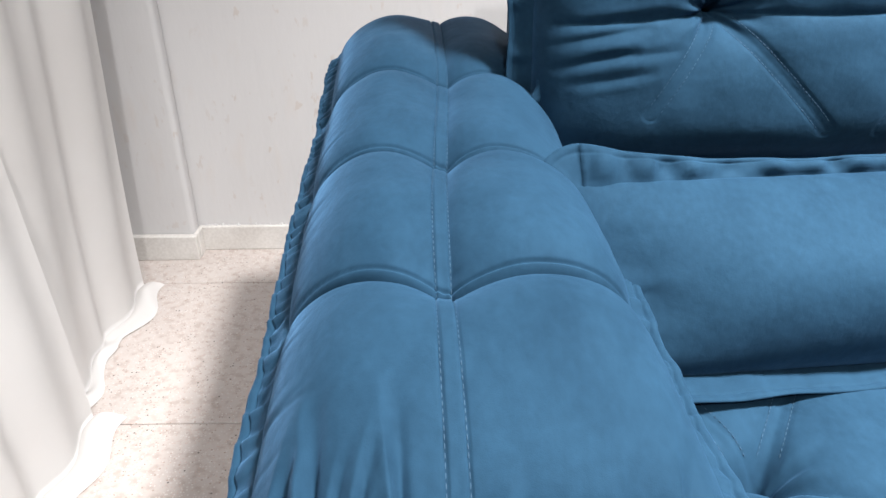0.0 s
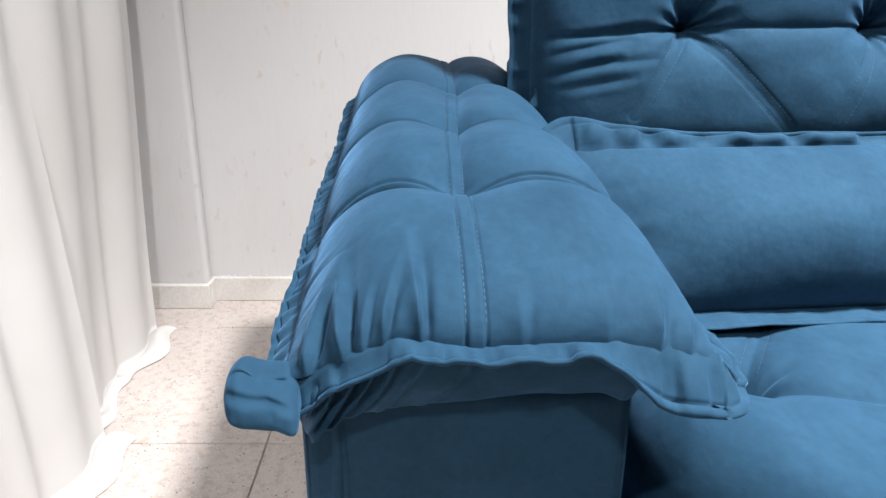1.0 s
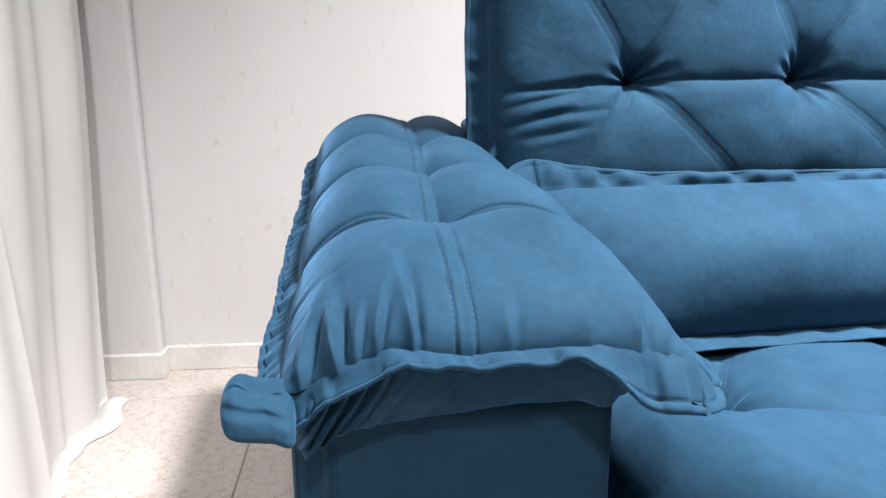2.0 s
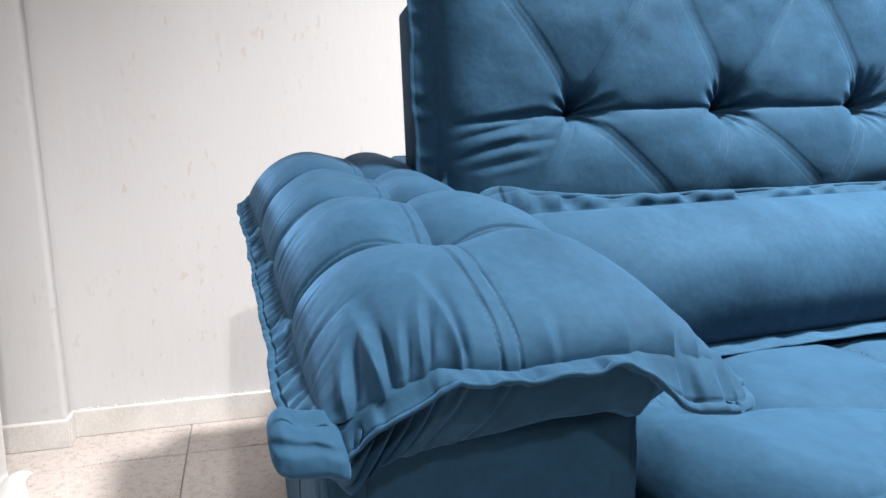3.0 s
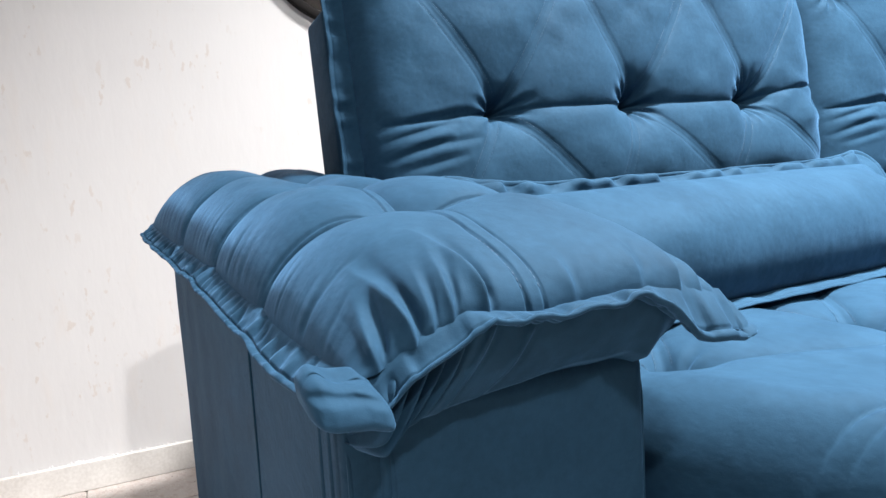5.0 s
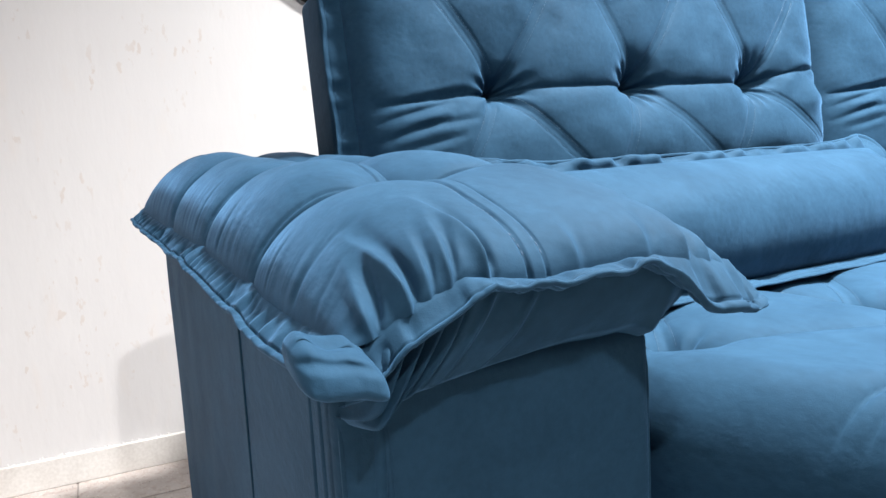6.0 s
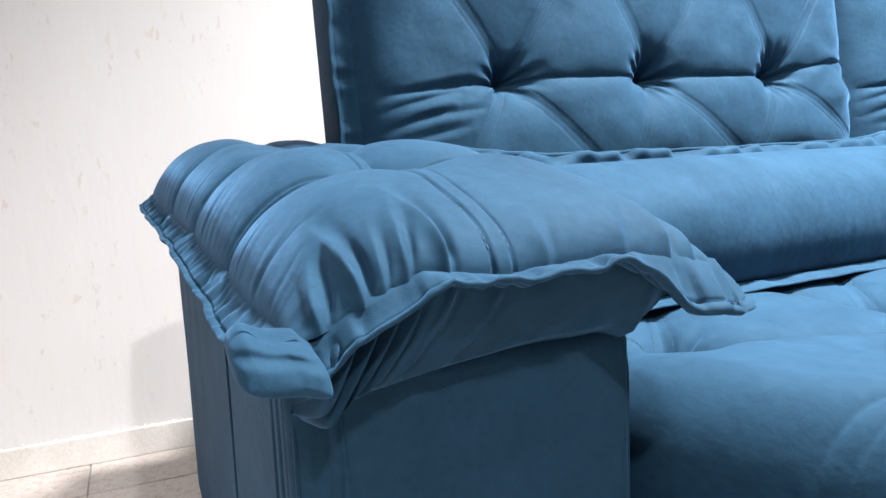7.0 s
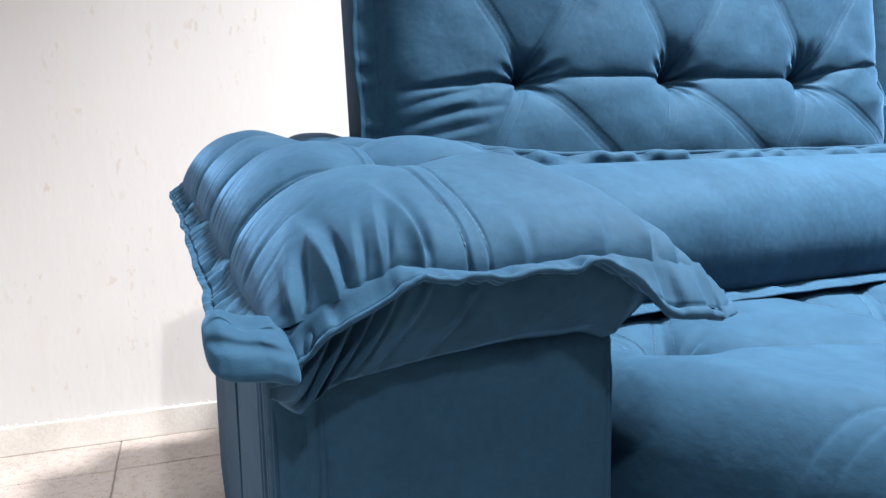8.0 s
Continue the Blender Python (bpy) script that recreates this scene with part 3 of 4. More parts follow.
    for k in range(11):
        ty, reach_in, deep, slant = tucks.uniform(0.30, 1.17), tucks.uniform(0.10, 0.42), tucks.uniform(0.0003, 0.0011), tucks.uniform(-0.03, 0.04)
        for side in (-1, 1):
            inner = 1 - side * S
            win = np.clip(1 - inner / reach_in, 0, 1) ** 0.7 * free
            off = y - ty - slant * inner - (0.01 if side > 0 else 0.0)
            d -= (1.0 if side < 0 else 0.2) * deep * win * (np.exp(-(off / 0.0034) ** 2) - 0.6 * np.exp(-((off - 0.008) / 0.007) ** 2))
    d += 0.0022 * fuzz(x / 0.06, y / 0.07, 6) * body + 0.0007 * fuzz(x / 0.024, y / 0.03, 26) * body
    p = p + n * d[..., None]
    # underside, sagging over the box; the apron closes it in front
    rim = np.maximum(np.minimum(np.minimum(x - xl, xr - x) - 0.013, np.minimum(y - PY0 - 0.03, PY1 - y)), 0)
    zb = zs - (0.045 + 0.030 * np.clip((0.1 - x) / 0.2, 0, 1)) * roll_off(rim, 0.035, 1.6)
    under = np.stack([x, y, zb], -1)
    return s, t, p, under


ps, pt, PAD, UNDER = pad_grid()
pad = sheets("arm_pad", [(PAD, False), (UNDER[:, ::-1], False)], VELVET, sofa, "tufted velvet pad with gathered front and hem")


def pad_edge():
    """The seam round the pad, and the way its hem sticks out."""
    path, out, wide, drop = [], [], [], []
    for x in np.linspace(-0.100, 0.166, 170):
        path.append((x, PY0, 0))
        hang = float(np.interp(x, (-0.100, -0.06, -0.034, -0.026, 0.03, 0.05, 0.085, 0.105, 0.122, 0.166), (-1.0, -0.75, -0.45, 0.05, -0.05, 0.10, 0.0, -0.40, -0.95, -1.05)))
        out.append((0, -0.9, hang + 0.10 * math.sin(x * 88) + 0.06 * math.sin(x * 171 + 1)))
        wide.append(float(np.interp(x, (-0.100, -0.085, -0.04, 0.0, 0.09, 0.122, 0.166), (0.018, 0.018, 0.018, 0.021, 0.023, 0.034, 0.034))))
        drop.append(-0.006 * float(ease((-0.075 - x) / 0.025)))
    for k in np.linspace(0, 1, 30)[1:-1]:
        a = k * math.pi / 2
        path.append((0.166, PY0 + 0.004 * k, 0))
        out.append((0.8 * math.sin(a), -math.cos(a), -0.95 + 0.1 * k))
        wide.append(0.034 * (1 + 0.10 * math.sin(2 * a) ** 0.8) - 0.008 * k)
    for y in np.linspace(PY0 + 0.005, PY1, 300):
        path.append((float(pad_right(y)), y, 0))
        turn = float(ease((y - PY0) / 0.05))
        out.append((1.0, 0, -0.85 + 0.50 * turn))
        wide.append(0.026)
    for k in np.linspace(0, 1, 24)[1:-1]:
        a = k * math.pi / 2
        path.append((0.148, PY1, 0))
        out.append((math.cos(a), math.sin(a), -0.3))
        wide.append(0.026 * (1 + 0.4 * math.sin(2 * a)))
    for x in np.linspace(0.148, -0.143, 100):
        path.append((x, PY1, 0))
        out.append((0, 0.9, -0.35))
        wide.append(0.024)
    for k in np.linspace(0, 1, 24)[1:-1]:
        a = k * math.pi / 2
        path.append((-0.143, PY1, 0))
        out.append((-math.sin(a), math.cos(a), -0.6))
        wide.append(0.022 * (1 + 0.05 * math.sin(2 * a)))
    for y in np.linspace(PY1, PY0 + 0.012, 300):
        path.append((float(pad_left(y)), y, 0))
        out.append((-0.80, 0, -0.55 - 0.25 * float(ease((0.36 - y) / 0.08))))
        wide.append(0.024)
    path, out, wide = np.array(path), np.array(out), np.array(wide)
    path[:, 2] = pad_seam(path[:, 0], path[:, 1])
    path[:len(drop), 2] += drop
    return path, out / np.linalg.norm(out, axis=1, keepdims=True), wide


e_path, e_out, e_wide = pad_edge()
on_left = (e_path[:, 0] < -0.105) & (e_path[:, 1] > 0.29)
on_right = (e_path[:, 0] > 0.14) & (e_path[:, 1] > 0.29)
front = e_path[:, 1] < 0.2565
middle = front * ease((e_path[:, 0] + 0.075) / 0.04) * ease((0.115 - e_path[:, 0]) / 0.04)
corner = ease((e_path[:, 0] - 0.118) / 0.012) * (e_path[:, 1] < 0.29)
flange("hem", e_path, e_out, e_wide, VELVET, pad, thick=0.0070 + 0.0030 * on_left - 0.0018 * middle + 0.0045 * corner, cell=0.0085, seed=5, closed=False,
       ripple=np.where(on_left, 0.0026, np.where(on_right, 0.0020, np.where(corner > 0.3, 0.0016, 0.0015))), label="wide gathered velvet hem", puff=0.0045 - 0.0030 * middle)


def hem_corner():
    """The folded corner of the hem: a soft block with a drawn-out tip and a curled upper lip."""
    u, v = np.meshgrid(np.linspace(0, 2 * math.pi, 96, endpoint=False), np.linspace(-math.pi / 2, math.pi / 2, 64))
    box_like = lambda q, e: np.sign(q) * np.abs(q) ** e
    a = box_like(np.cos(v), 0.55) * box_like(np.cos(u), 0.50)
    b = box_like(np.cos(v), 0.55) * box_like(np.sin(u), 0.50)
    c = box_like(np.sin(v), 0.62)
    x = -0.1175 + 0.0215 * a - 0.002 * c
    y = 0.2470 + 0.0225 * b + 0.0045 * c * (b < 0) + 0.006 * ease((a + 1) / 2)
    z = 0.5520 + 0.0125 * c - 0.0035 * a + 0.003 * b
    tip = ease((a - 0.2) / 0.8) * ease((-b - 0.1) / 0.8)
    x, y, z = x + 0.003 * tip, y - 0.008 * tip, z - 0.0040 * tip
    lip = np.exp(-((c - 0.55) / 0.22) ** 2) * ease((-b) / 0.5)
    y += 0.0035 * lip
    z += 0.0030 * np.exp(-((a + 0.55) / 0.3) ** 2) * ease(c) - 0.0045 * np.exp(-(np.hypot(a - 0.1, b - 0.1) / 0.55) ** 2) * ease(c / 0.6)
    y += 0.0009 * fuzz(x / 0.012, z / 0.010, 61) + 0.0006 * fuzz(x / 0.004, z / 0.006, 62)
    z += 0.0008 * fuzz(x / 0.013, y / 0.012, 63)
    return sheets("hem_corner", [(np.stack([x, y, z], -1), True)], VELVET, pad, "folded velvet corner of the hem")


hem_corner()


def apron():
    """The cloth under the front hem, drawn back in slanting pleats to the arm's front and hanging in a bag at one corner."""
    u, v = np.linspace(0, 1, 260), np.linspace(0, 1, 70)
    U, V = np.meshgrid(u, v)
    x = -0.104 + 0.238 * U
    top = pad_seam(x, PY0 + 0 * x) - 0.003
    low = 0.5255 - 0.010 * ease((x - 0.095) / 0.03) - 0.016 * ease((0.06 - x) / 0.15) - 0.008 * np.exp(-((x + 0.094) / 0.016) ** 2)
    bow = np.sin(math.pi * V)
    back = ease((V - 0.80) / 0.20)
    y = 0.257 + 0.0265 * V ** 1.3 - 0.004 * bow + 0.010 * back
    z = top + (low - top) * V - 0.004 * bow * ease((0.08 - x) / 0.1)
    bag = np.exp(-((x + 0.096) / 0.018) ** 2) * V
    y -= 0.018 * bag * (1 - 0.4 * back)
    run = x + 0.030 * V + 0.012 * V * V
    for at, wide, high in ((-0.082, 0.0032, 0.0045), (-0.070, 0.0026, 0.0040), (-0.058, 0.0030, 0.0048), (-0.046, 0.0024, 0.0034), (-0.034, 0.0028, 0.0030), (-0.016, 0.0030, 0.0018), (0.012, 0.0034, 0.0012)):
        lean = run - at
        held = ease(V / 0.15) * (1 - 0.75 * ease((V - 0.7) / 0.3))
        y -= 1.6 * high * held * (np.exp(-(lean / wide) ** 2) - 0.7 * np.exp(-((lean - 1.7 * wide) / wide) ** 2))
    y += 0.0012 * fuzz(x / 0.02, z / 0.016, 64)
    turn = ease((x - 0.112) / 0.022)
    y += 0.030 * turn * V
    end = ease((-0.090 - x) / 0.014)
    y += 0.022 * end
    return sheets("apron", [(np.stack([x, y, z], -1), False)], VELVET, pad, "pleated velvet under the front hem")


apron()


def pad_line(offset, y0, y1, n=300):
    pts = []
    for y in np.linspace(y0, y1, n):
        xl, xr = pad_left(y), pad_right(y)
        x = MID + 0.004 * math.sin(y * 9) + offset
        pts.append(((x - (xl + xr) / 2) / ((xr - xl) / 2), (y - PY0) / (PY1 - PY0)))
    return along(PAD, ps, pt, pts)


stitches("stitching", [pad_line(o, PY0 + 0.006, 1.15) for o in (-0.0062, 0.0062)], THREAD, pad)


# ---- tufted cushions ----
def cushion_grid(origin, u, v, w, a1, b1, na, nb, shape, b0=0.0):
    """A stuffed sheet over a rectangle; shape(a, b) gives its height along w."""
    a, b = dense(0, a1, na), dense(b0, b1, nb)
    A, B = np.meshgrid(a, b)
    h = shape(A, B)
    u, v, w = (np.array(q, float) for q in (u, v, w))
    p = np.array(origin) + A[..., None] * u + B[..., None] * v + h[..., None] * w
    return a, b, A, B, p


# back cushion
BW, BH = 0.84, 0.44
LEAN_BACK = radians(11)
BU, BV, BN = (1, 0, 0), (0, math.sin(LEAN_BACK), math.cos(LEAN_BACK)), (0, -math.cos(LEAN_BACK), math.sin(LEAN_BACK))
B_ORIGIN = (0.118, 0.845, 0.600)
LOW = ((0.190, 0.125), (0.421, 0.127), (0.657, 0.126))
HIGH = ((0.058, 0.334), (0.318, 0.334), (0.556, 0.334), (0.812, 0.334))
B_SEAMS = [(LOW[0], HIGH[0]), (LOW[0], HIGH[1]), (LOW[1], HIGH[1]), (LOW[1], HIGH[2]), (LOW[2], HIGH[2]), (LOW[2], HIGH[3]),
           (HIGH[0], (0.14, 0.43)), (HIGH[1], (0.26, 0.43)), (HIGH[1], (0.39, 0.43)), (HIGH[2], (0.49, 0.43)), (HIGH[2], (0.63, 0.43)), (HIGH[3], (0.72, 0.43)),
           (LOW[0], (0.125, 0.015)), (LOW[0], (0.315, 0.0)), (LOW[1], (0.375, 0.0)), (LOW[1], (0.56, 0.01)), (LOW[2], (0.60, 0.0)), (LOW[2], (0.80, 0.02))]


def back_shape(A, B):
    rim = (0.24 * roll_off(A, 0.05, 2.0) + 0.76 * roll_off(A, 0.34, 1.8)) * roll_off(BW - A, 0.10, 2.5) * roll_off(np.minimum(B + 0.05, BH - B), 0.12, 2.2)
    h = 0.104 * rim
    d = np.zeros_like(A)
    for p, q in B_SEAMS:
        d += seam(A, B, p, q, 0.011, 0.022, 0.007, 0.55)
    for k, p in enumerate(LOW + HIGH):
        d += tuft(A, B, p, 0.021 if k < len(LOW) else 0.010, 0.022, 8 + k % 3, k * 1.3)
    for p, q in ((LOW[0], LOW[1]), (LOW[1], LOW[2])):
        d += crease(A, B, p, q, 0.013, 0.018, 0.0, 0.006)
    d += crease(A, B, LOW[2], (BW, 0.15), 0.012, 0.016, 0.2)
    d += crease(A, B, LOW[0], (0.02, 0.112), 0.012, 0.012, 0.1, -0.005)
    # pulled wrinkles between the first tuft and the near edge
    for p, q, deep in (((0.150, 0.124), (0.02, 0.106), 0.0026), ((0.115, 0.108), (0.004, 0.086), 0.0042), ((0.150, 0.084), (0.05, 0.074), 0.0020), ((0.100, 0.082), (0.006, 0.060), 0.0034),
                       ((0.12, 0.060), (0.03, 0.044), 0.0022)):
        dist, k, side = to_segment(A, B, p, q)
        soft = np.sin(math.pi * np.clip(k * 0.85 + 0.12, 0, 1))
        d += -deep * soft * np.exp(-np.sqrt(dist ** 2 + 1e-6) / 0.0055) + 0.6 * deep * soft * np.exp(-((dist - 0.009) / 0.006) ** 2)
    far = ease((A - 0.70) / 0.08) * ease((BW - A) / 0.02)
    d += 0.004 * far * np.sin((B - 0.06) / 0.011 + 2.0 * fuzz(A / 0.05, B / 0.05, 22)) * np.exp(-((B - 0.11) / 0.05) ** 2)
    d += 0.003 * fuzz(A / 0.09, B / 0.07, 12) + 0.0012 * fuzz(A / 0.03, B / 0.03, 13)
    return h + d * np.clip(rim * 1.3, 0, 1)


ba, bb, bA, bB, BACK = cushion_grid((0, 0, 0), BU, BV, BN, BW, BH, 460, 380, back_shape, -0.045)
rim_back = BACK - np.array(BN) * (back_shape(bA, bB) + 0.06 * roll_off(np.minimum(np.minimum(bA, BW - bA), np.minimum(bB, BH - bB)), 0.1))[..., None]


def rect_path(a1, b1, n=160, inset=0.0, r=0.02):
    """A rounded rectangle in (a, b), with its outward ways."""
    pts, out = [], []
    for cx, cy, a0, sx, sy in ((a1 - r, r, -90, 0, 0), (a1 - r, b1 - r, 0, 0, 0), (r, b1 - r, 90, 0, 0), (r, r, 180, 0, 0)):
        for k in range(14):
            a = radians(a0 + 90 * k / 13)
            pts.append((cx + r * math.cos(a), cy + r * math.sin(a)))
            out.append((math.cos(a), math.sin(a)))
    pts, out = np.array(pts + pts[:1]), np.array(out + out[:1])
    s = np.concatenate([[0], np.cumsum(np.linalg.norm(np.diff(pts, axis=0), axis=1))])
    t = np.unique(np.concatenate([s[:-1], np.linspace(0, s[-1], n, endpoint=False)]))
    f = lambda g: np.stack([np.interp(t, s, g[:, i]) for i in (0, 1)], -1)
    return f(pts), f(out)


def back_cushion(place, label):
    body = sheets("back_cushion", [(BACK, False), (rim_back[:, ::-1], False)], VELVET, sofa, label)
    body.matrix_world = Matrix.Translation(place)
    pth, out = rect_path(BW, BH, 420, r=0.012)
    P = pth[:, :1] * np.array(BU) + pth[:, 1:] * np.array(BV)
    O = out[:, :1] * np.array(BU) + out[:, 1:] * np.array(BV) - (0.9 - 0.7 * np.clip(-out[:, :1], 0, 1)) * np.array(BN)
    flange("hem", P, O / np.linalg.norm(O, axis=1, keepdims=True), 0.021 + 0.008 * np.clip(-out[:, 0], 0, 1), VELVET, body, seed=31, cell=0.016, ripple=0.0030, puff=0.004)
    rows = []
    for p, q in B_SEAMS:
        for o in (-0.007, 0.007):
            rows.append(along(BACK, ba, bb, line(p, q, o, 60, 0.10, 0.97)))
    stitches("stitching", rows, THREAD, body)
    return body


def tie_tab(place):
    """A stubby folded tab at the cushion's lower corner."""
    u, v = np.meshgrid(np.linspace(0, 2 * math.pi, 24, endpoint=False), np.linspace(0, 1, 16))
    fat = 0.5 + 0.5 * np.sin(math.pi * np.clip(v * 0.9 + 0.05, 0, 1)) ** 0.6
    end = np.sqrt(np.clip(1 - (2 * np.abs(v - 0.5)) ** 6, 0, 1))
    x = 0.009 * fat * end * np.cos(u) + 0.004 * np.sin(v * 5)
    y = 0.005 * fat * end * np.sin(u) - 0.008 * v
    z = -0.030 * v + 0.0015 * np.sin(3 * u + 7 * v)
    ob = sheets("tie_tab", [(np.stack([x, y, z], -1), True)], VELVET, sofa)
    ob.location = place
    return ob


tie_tab((0.126, 0.835, 0.655))
first = back_cushion(B_ORIGIN, "tufted velvet back cushion with diamond seams")
second = copy_thing(first, Matrix.Translation((B_ORIGIN[0] + BW + 0.035, B_ORIGIN[1], B_ORIGIN[2])))


def tie_strap(x, y, z):
    """A narrow cloth loop hanging between the two back cushions."""
    k = np.linspace(0, 1, 60)
    mid = np.stack([x + 0.010 * np.sin(k * 5.5), y - 0.016 * np.sin(k * math.pi), z - 0.055 * np.sin(k * math.pi) + 0.02 * k], -1)
    wide = np.array((0.25, -0.3, 0.92)) * 0.005
    g = np.array([mid + wide * a + np.array((0.0012, -0.0012, 0)) * b for a, b in ((-1, -1), (1, -1), (1, 1), (-1, 1))])
    return sheets("tie_strap", [(np.swapaxes(g, 0, 1), True)], VELVET, sofa)


tie_strap(B_ORIGIN[0] + BW + 0.012, B_ORIGIN[1] - 0.012, 0.740)

# backrest frame behind the cushions
bm = bmesh.new()
box(bm, 0, 1.72, 0, 0.10, 0, 0.362, 0.012, 4)
rest = part("backrest_frame", bm, PANEL, sofa, "flat velvet frame behind the back cushions", True)
rest.matrix_world = pose(0.106, 0.905, 0.545, -8)
upholstered("back_base", 0.132, 1.86, 1.06, AY1, 0.035, 0.645, 0.014, PANEL, sofa, 6)
upholstered("seat_base", 0.16, 1.84, 0.12, 1.05, 0.035, 0.30, 0.015, PANEL, sofa, 8)

# seat cushion
SX0, SY0, SW, SD, SF = 0.142, -0.08, 0.828, 0.88, 0.130
SEAT_T = ((0.12, 0.498), (0.403, 0.502), (0.69, 0.5))
SEAT_F = ((-0.02, 0.31), (0.264, 0.22), (0.548, 0.22), (0.8, 0.22))
SEAT_B = ((-0.02, 0.72), (0.264, 0.74), (0.548, 0.74), (0.8, 0.72))
S_SEAMS = [(SEAT_T[0], SEAT_B[0]), (SEAT_T[0], SEAT_B[1]), (SEAT_T[1], SEAT_B[1]), (SEAT_T[1], SEAT_B[2]), (SEAT_T[2], SEAT_B[2]), (SEAT_T[2], SEAT_B[3]),
           (SEAT_T[1], SEAT_F[1]), (SEAT_T[1], SEAT_F[2]), (SEAT_T[2], SEAT_F[2]), (SEAT_T[2], SEAT_F[3])]


def seat_shape(A, B):
    corner = 0.012 + 0.120 * ease((0.47 - B) / 0.30)
    rim = roll_off(np.minimum(A - corner, SW - A), 0.075, 2.2) * roll_off(B - SF, 0.160, 2.0) * roll_off(SD - B, 0.14, 2.0)
    h = 0.115 * rim - 0.15 * ease((corner - A) / 0.02)
    d = np.zeros_like(A)
    for p, q in S_SEAMS:
        d += seam(A, B, p, q, 0.013, 0.020, 0.0085, 0.4)
    for k, p in enumerate(SEAT_T):
        d += tuft(A, B, p, 0.032, 0.022, 7 + k % 3, k * 1.7 + 0.4)
    d += crease(A, B, SEAT_T[0], (0.33, 0.41), 0.018, 0.018, 0.6, 0.01)
    d += crease(A, B, SEAT_T[1], (0.62, 0.41), 0.012, 0.018, 0.6, 0.01)
    d += crease(A, B, (0.075, 0.315), (0.36, 0.215), 0.009, 0.010, 0.3, -0.016)
    d += crease(A, B, (0.085, 0.297), (0.36, 0.197), 0.006, 0.006, 0.3, -0.016)
    d += crease(A, B, SEAT_T[0], (0.02, 0.55), 0.010, 0.016, 0.2)
    d += 0.003 * fuzz(A / 0.09, B / 0.09, 15) + 0.001 * fuzz(A / 0.03, B / 0.03, 16)
    return h + d * np.clip(rim * 1.3, 0, 1)


sa, sb, sA, sB, SEAT = cushion_grid((0, 0, 0), (1, 0, 0), (0, 1, 0), (0, 0, 1), SW, SD, 440, 460, seat_shape, SF)
skirt = []
edge, _ = rect_path(SW, SD - SF, 300, r=0.012)
edge[:, 1] += SF
for dz, grow in ((0.0, 0.0), (-0.02, 0.004), (-0.06, 0.006), (-0.11, 0.004), (-0.14, 0.0)):
    c = edge - np.array([SW / 2, (SD + SF) / 2])
    skirt.append(np.concatenate([edge + np.sign(c) * grow, np.full((len(edge), 1), dz)], 1))


def seat_cushion(place, label):
    body = sheets("seat_cushion", [(SEAT, False), (np.array(skirt)[::-1], True)], VELVET, sofa, label)
    body.matrix_world = Matrix.Translation(place)
    rows = []
    for p, q in S_SEAMS:
        for o in (-0.0085, 0.0085):
            rows.append(along(SEAT, sa, sb, line(p, (max(0.0, q[0]), max(SF, q[1])), o, 60, 0.10, 0.97)))
    stitches("stitching", rows, THREAD, body)
    return body


seat_one = seat_cushion((SX0, SY0, 0.362), "tufted velvet seat cushion with double seams")
copy_thing(seat_one, Matrix.Translation((SX0 + SW + 0.03, SY0, 0.362)))

# ---- bolster pillow lying on the seat against the back ----
bolster = thing("bolster_pillow", "long velvet lumbar pillow with a flat hem, lying on the seat", "pillow")
LW, LH = 0.775, 0.178
tip = radians(37)
LU = np.array((math.cos(radians(4.5)), math.sin(radians(4.5)), 0))
LB = np.array((-math.sin(radians(4.5)), math.cos(radians(4.5)), 0))
LV = LB * math.sin(tip) + np.array((0, 0, math.cos(tip)))
LN = -LB * math.cos(tip) + np.array((0, 0, math.sin(tip)))
L_ORIGIN = np.array((0.140, 0.506, 0.480))


def bolster_shape(A, B):
    rim = roll_off(A, 0.30, 1.6) ** 0.9 * roll_off(LW - A, 0.16, 2.0) ** 0.85 * np.sin(math.pi * np.clip(B / LH, 0, 1) ** 0.86) ** 0.72
    gath = 0.0035 * fuzz(A / 0.018, B / 0.15, 41) * np.exp(-((LH - B) / 0.03) ** 2) * ease((0.6 - A) / 0.3)
    side = 0.009 * fuzz(A / 0.12, B / 0.022, 42) * np.exp(-(np.minimum(A, LW - A) / 0.06) ** 2)
    fold = -0.012 * np.exp(-to_segment(A, B, (0.0, 0.11), (0.045, LH - 0.006))[0] / 0.013) - 0.006 * np.exp(-to_segment(A, B, (0.0, 0.06), (0.05, 0.075))[0] / 0.014)
    return 0.066 * rim + (gath + side + fold) * ease(rim * 2) + 0.003 * fuzz(A / 0.11, B / 0.07, 43) * rim


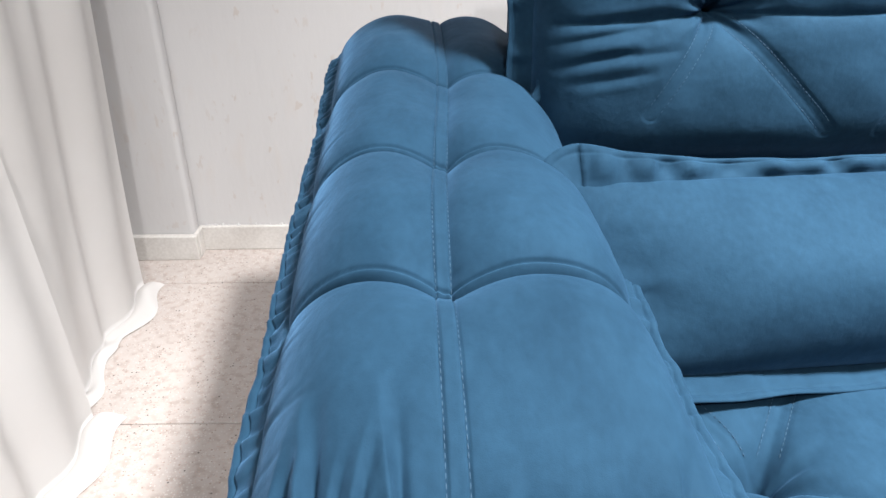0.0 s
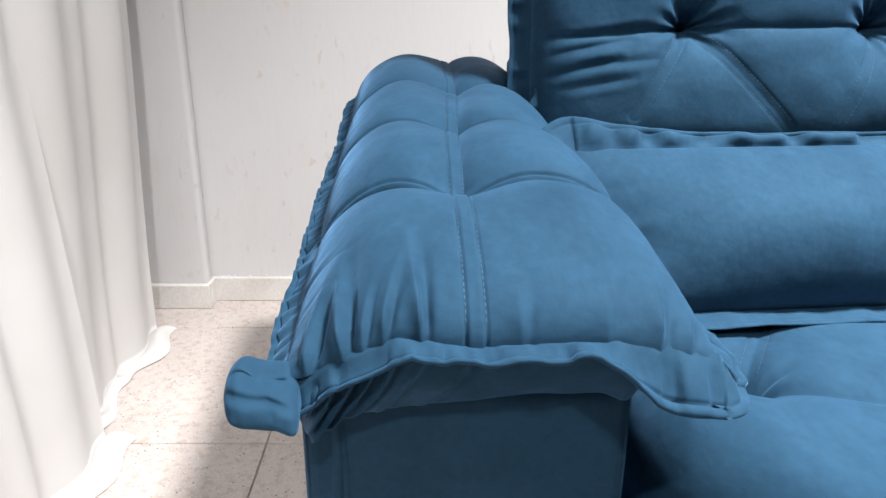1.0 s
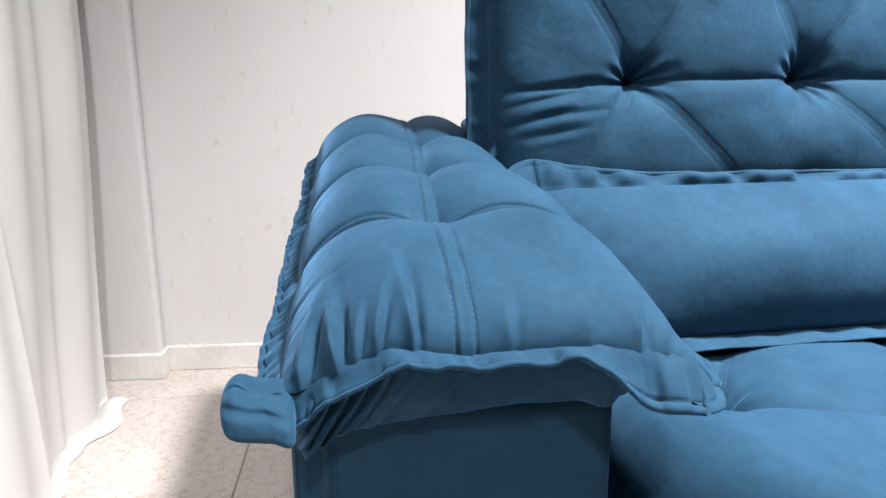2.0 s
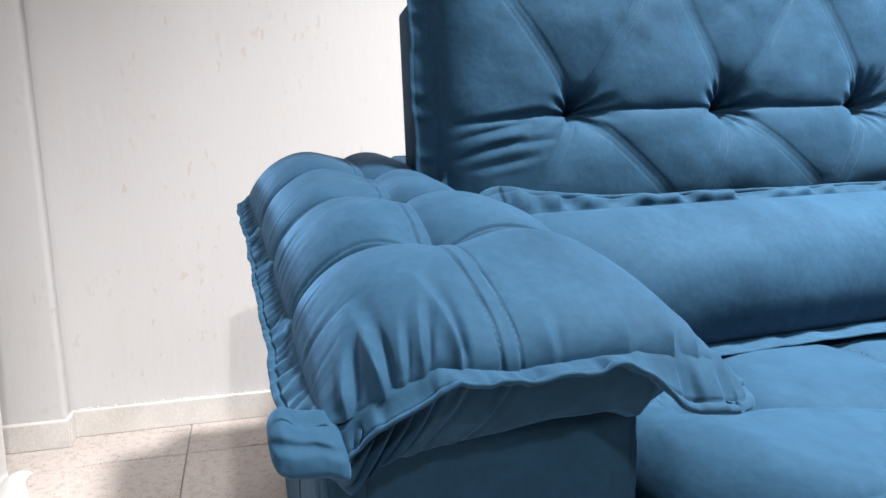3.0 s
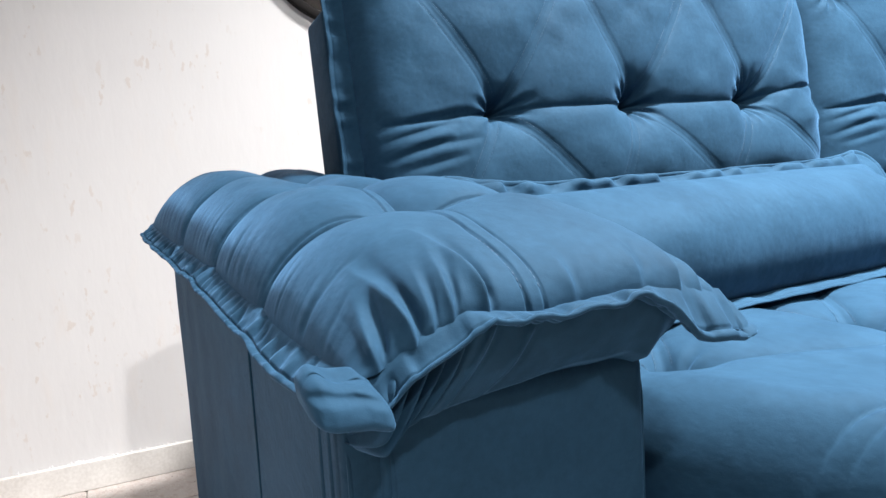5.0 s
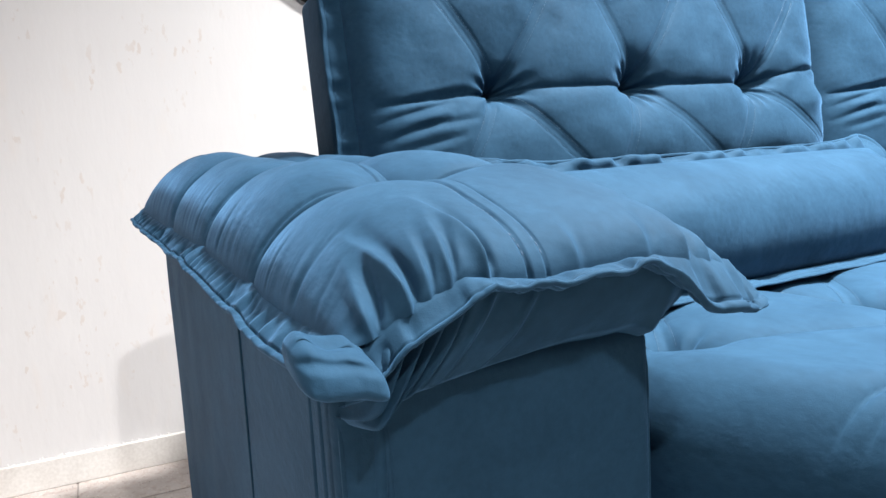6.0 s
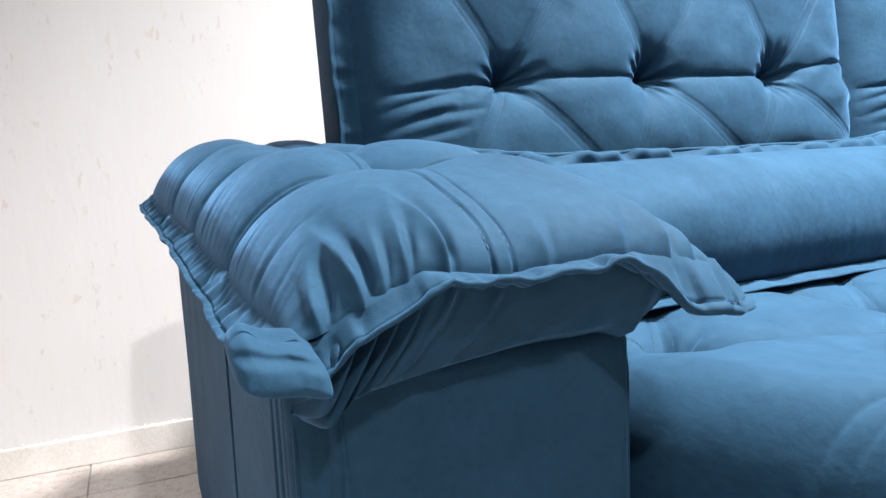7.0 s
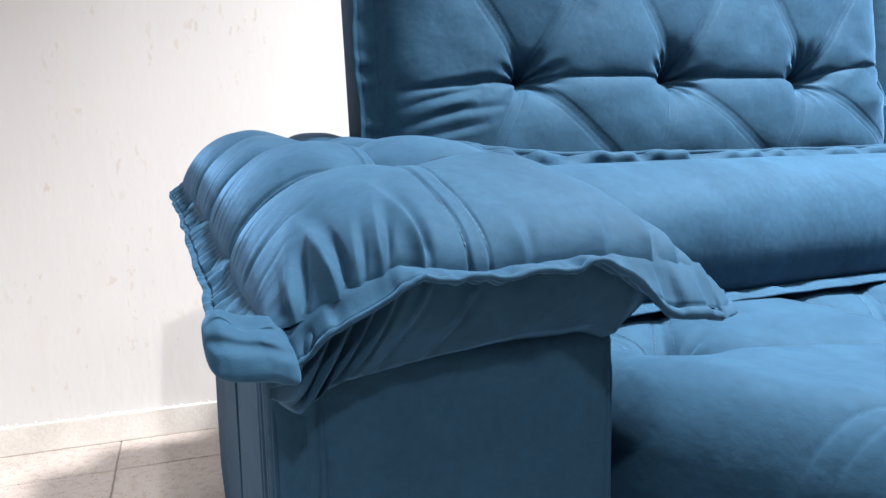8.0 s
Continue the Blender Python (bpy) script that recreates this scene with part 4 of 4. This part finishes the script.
la, lb, lA, lB, BOL = cushion_grid(L_ORIGIN, LU, LV, LN, LW, LH, 360, 110, bolster_shape)
BOL_B = BOL - LN * (bolster_shape(lA, lB) + 0.05 * roll_off(np.minimum(np.minimum(lA, LW - lA), np.minimum(lB, LH - lB)), 0.08))[..., None]
sheets("body", [(BOL, False), (BOL_B[:, ::-1], False)], VELVET, bolster)
pth, out = rect_path(LW, LH, 420, r=0.006)
P = L_ORIGIN + pth[:, :1] * LU + pth[:, 1:] * LV
low = np.clip(-out[:, 1:], 0, 1)
O = out[:, :1] * LU + out[:, 1:] * LV + low * (1.15 * LN + 0.10 * LV)
top_left = np.clip(out[:, 1], 0, 1) * np.clip(1.25 - pth[:, 0] / 0.42, 0.15, 1)
corner = np.exp(-((np.minimum(pth[:, 0], LW - pth[:, 0]) / 0.05) ** 2 + ((LH - pth[:, 1]) / 0.05) ** 2))
flange("hem", P, O / np.linalg.norm(O, axis=1, keepdims=True), 0.025 + 0.009 * low[:, 0] - 0.009 * np.clip(out[:, 1], 0, 1) * ease(pth[:, 0] / 0.25) + 0.012 * corner, VELVET, bolster, seed=51, cell=0.023, ripple=0.0012 + 0.0066 * top_left, label="flat gathered hem")

# ---- floor tiles ----
def tile_mesh(w, d):
    bm = box(bmesh.new(), -w / 2, w / 2, -d / 2, d / 2, -0.012, 0.0, 0.0012, 1)
    mesh = bpy.data.meshes.new("tile")
    bm.to_mesh(mesh)
    bm.free()
    mesh.materials.append(TERRAZZO)
    return mesh


TILES = {}
xs = [WEST] + [JOINT_X + PITCH * k for k in range(-1, 12) if WEST < JOINT_X + PITCH * k < EAST] + [EAST]
ys = [SOUTH] + [JOINT_Y + PITCH * k for k in range(-14, 1) if SOUTH < JOINT_Y + PITCH * k < WALL_Y] + [WALL_Y]
for x0, x1 in zip(xs, xs[1:]):
    for y0, y1 in zip(ys, ys[1:]):
        size = (round(x1 - x0 - 0.003, 4), round(y1 - y0 - 0.003, 4))
        if min(size) < 0.01:
            continue
        if size not in TILES:
            TILES[size] = tile_mesh(*size)
        ob = new("tile", TILES[size])
        ob.parent = floor
        ob.location = ((x0 + x1) / 2, (y0 + y1) / 2, 0.0)
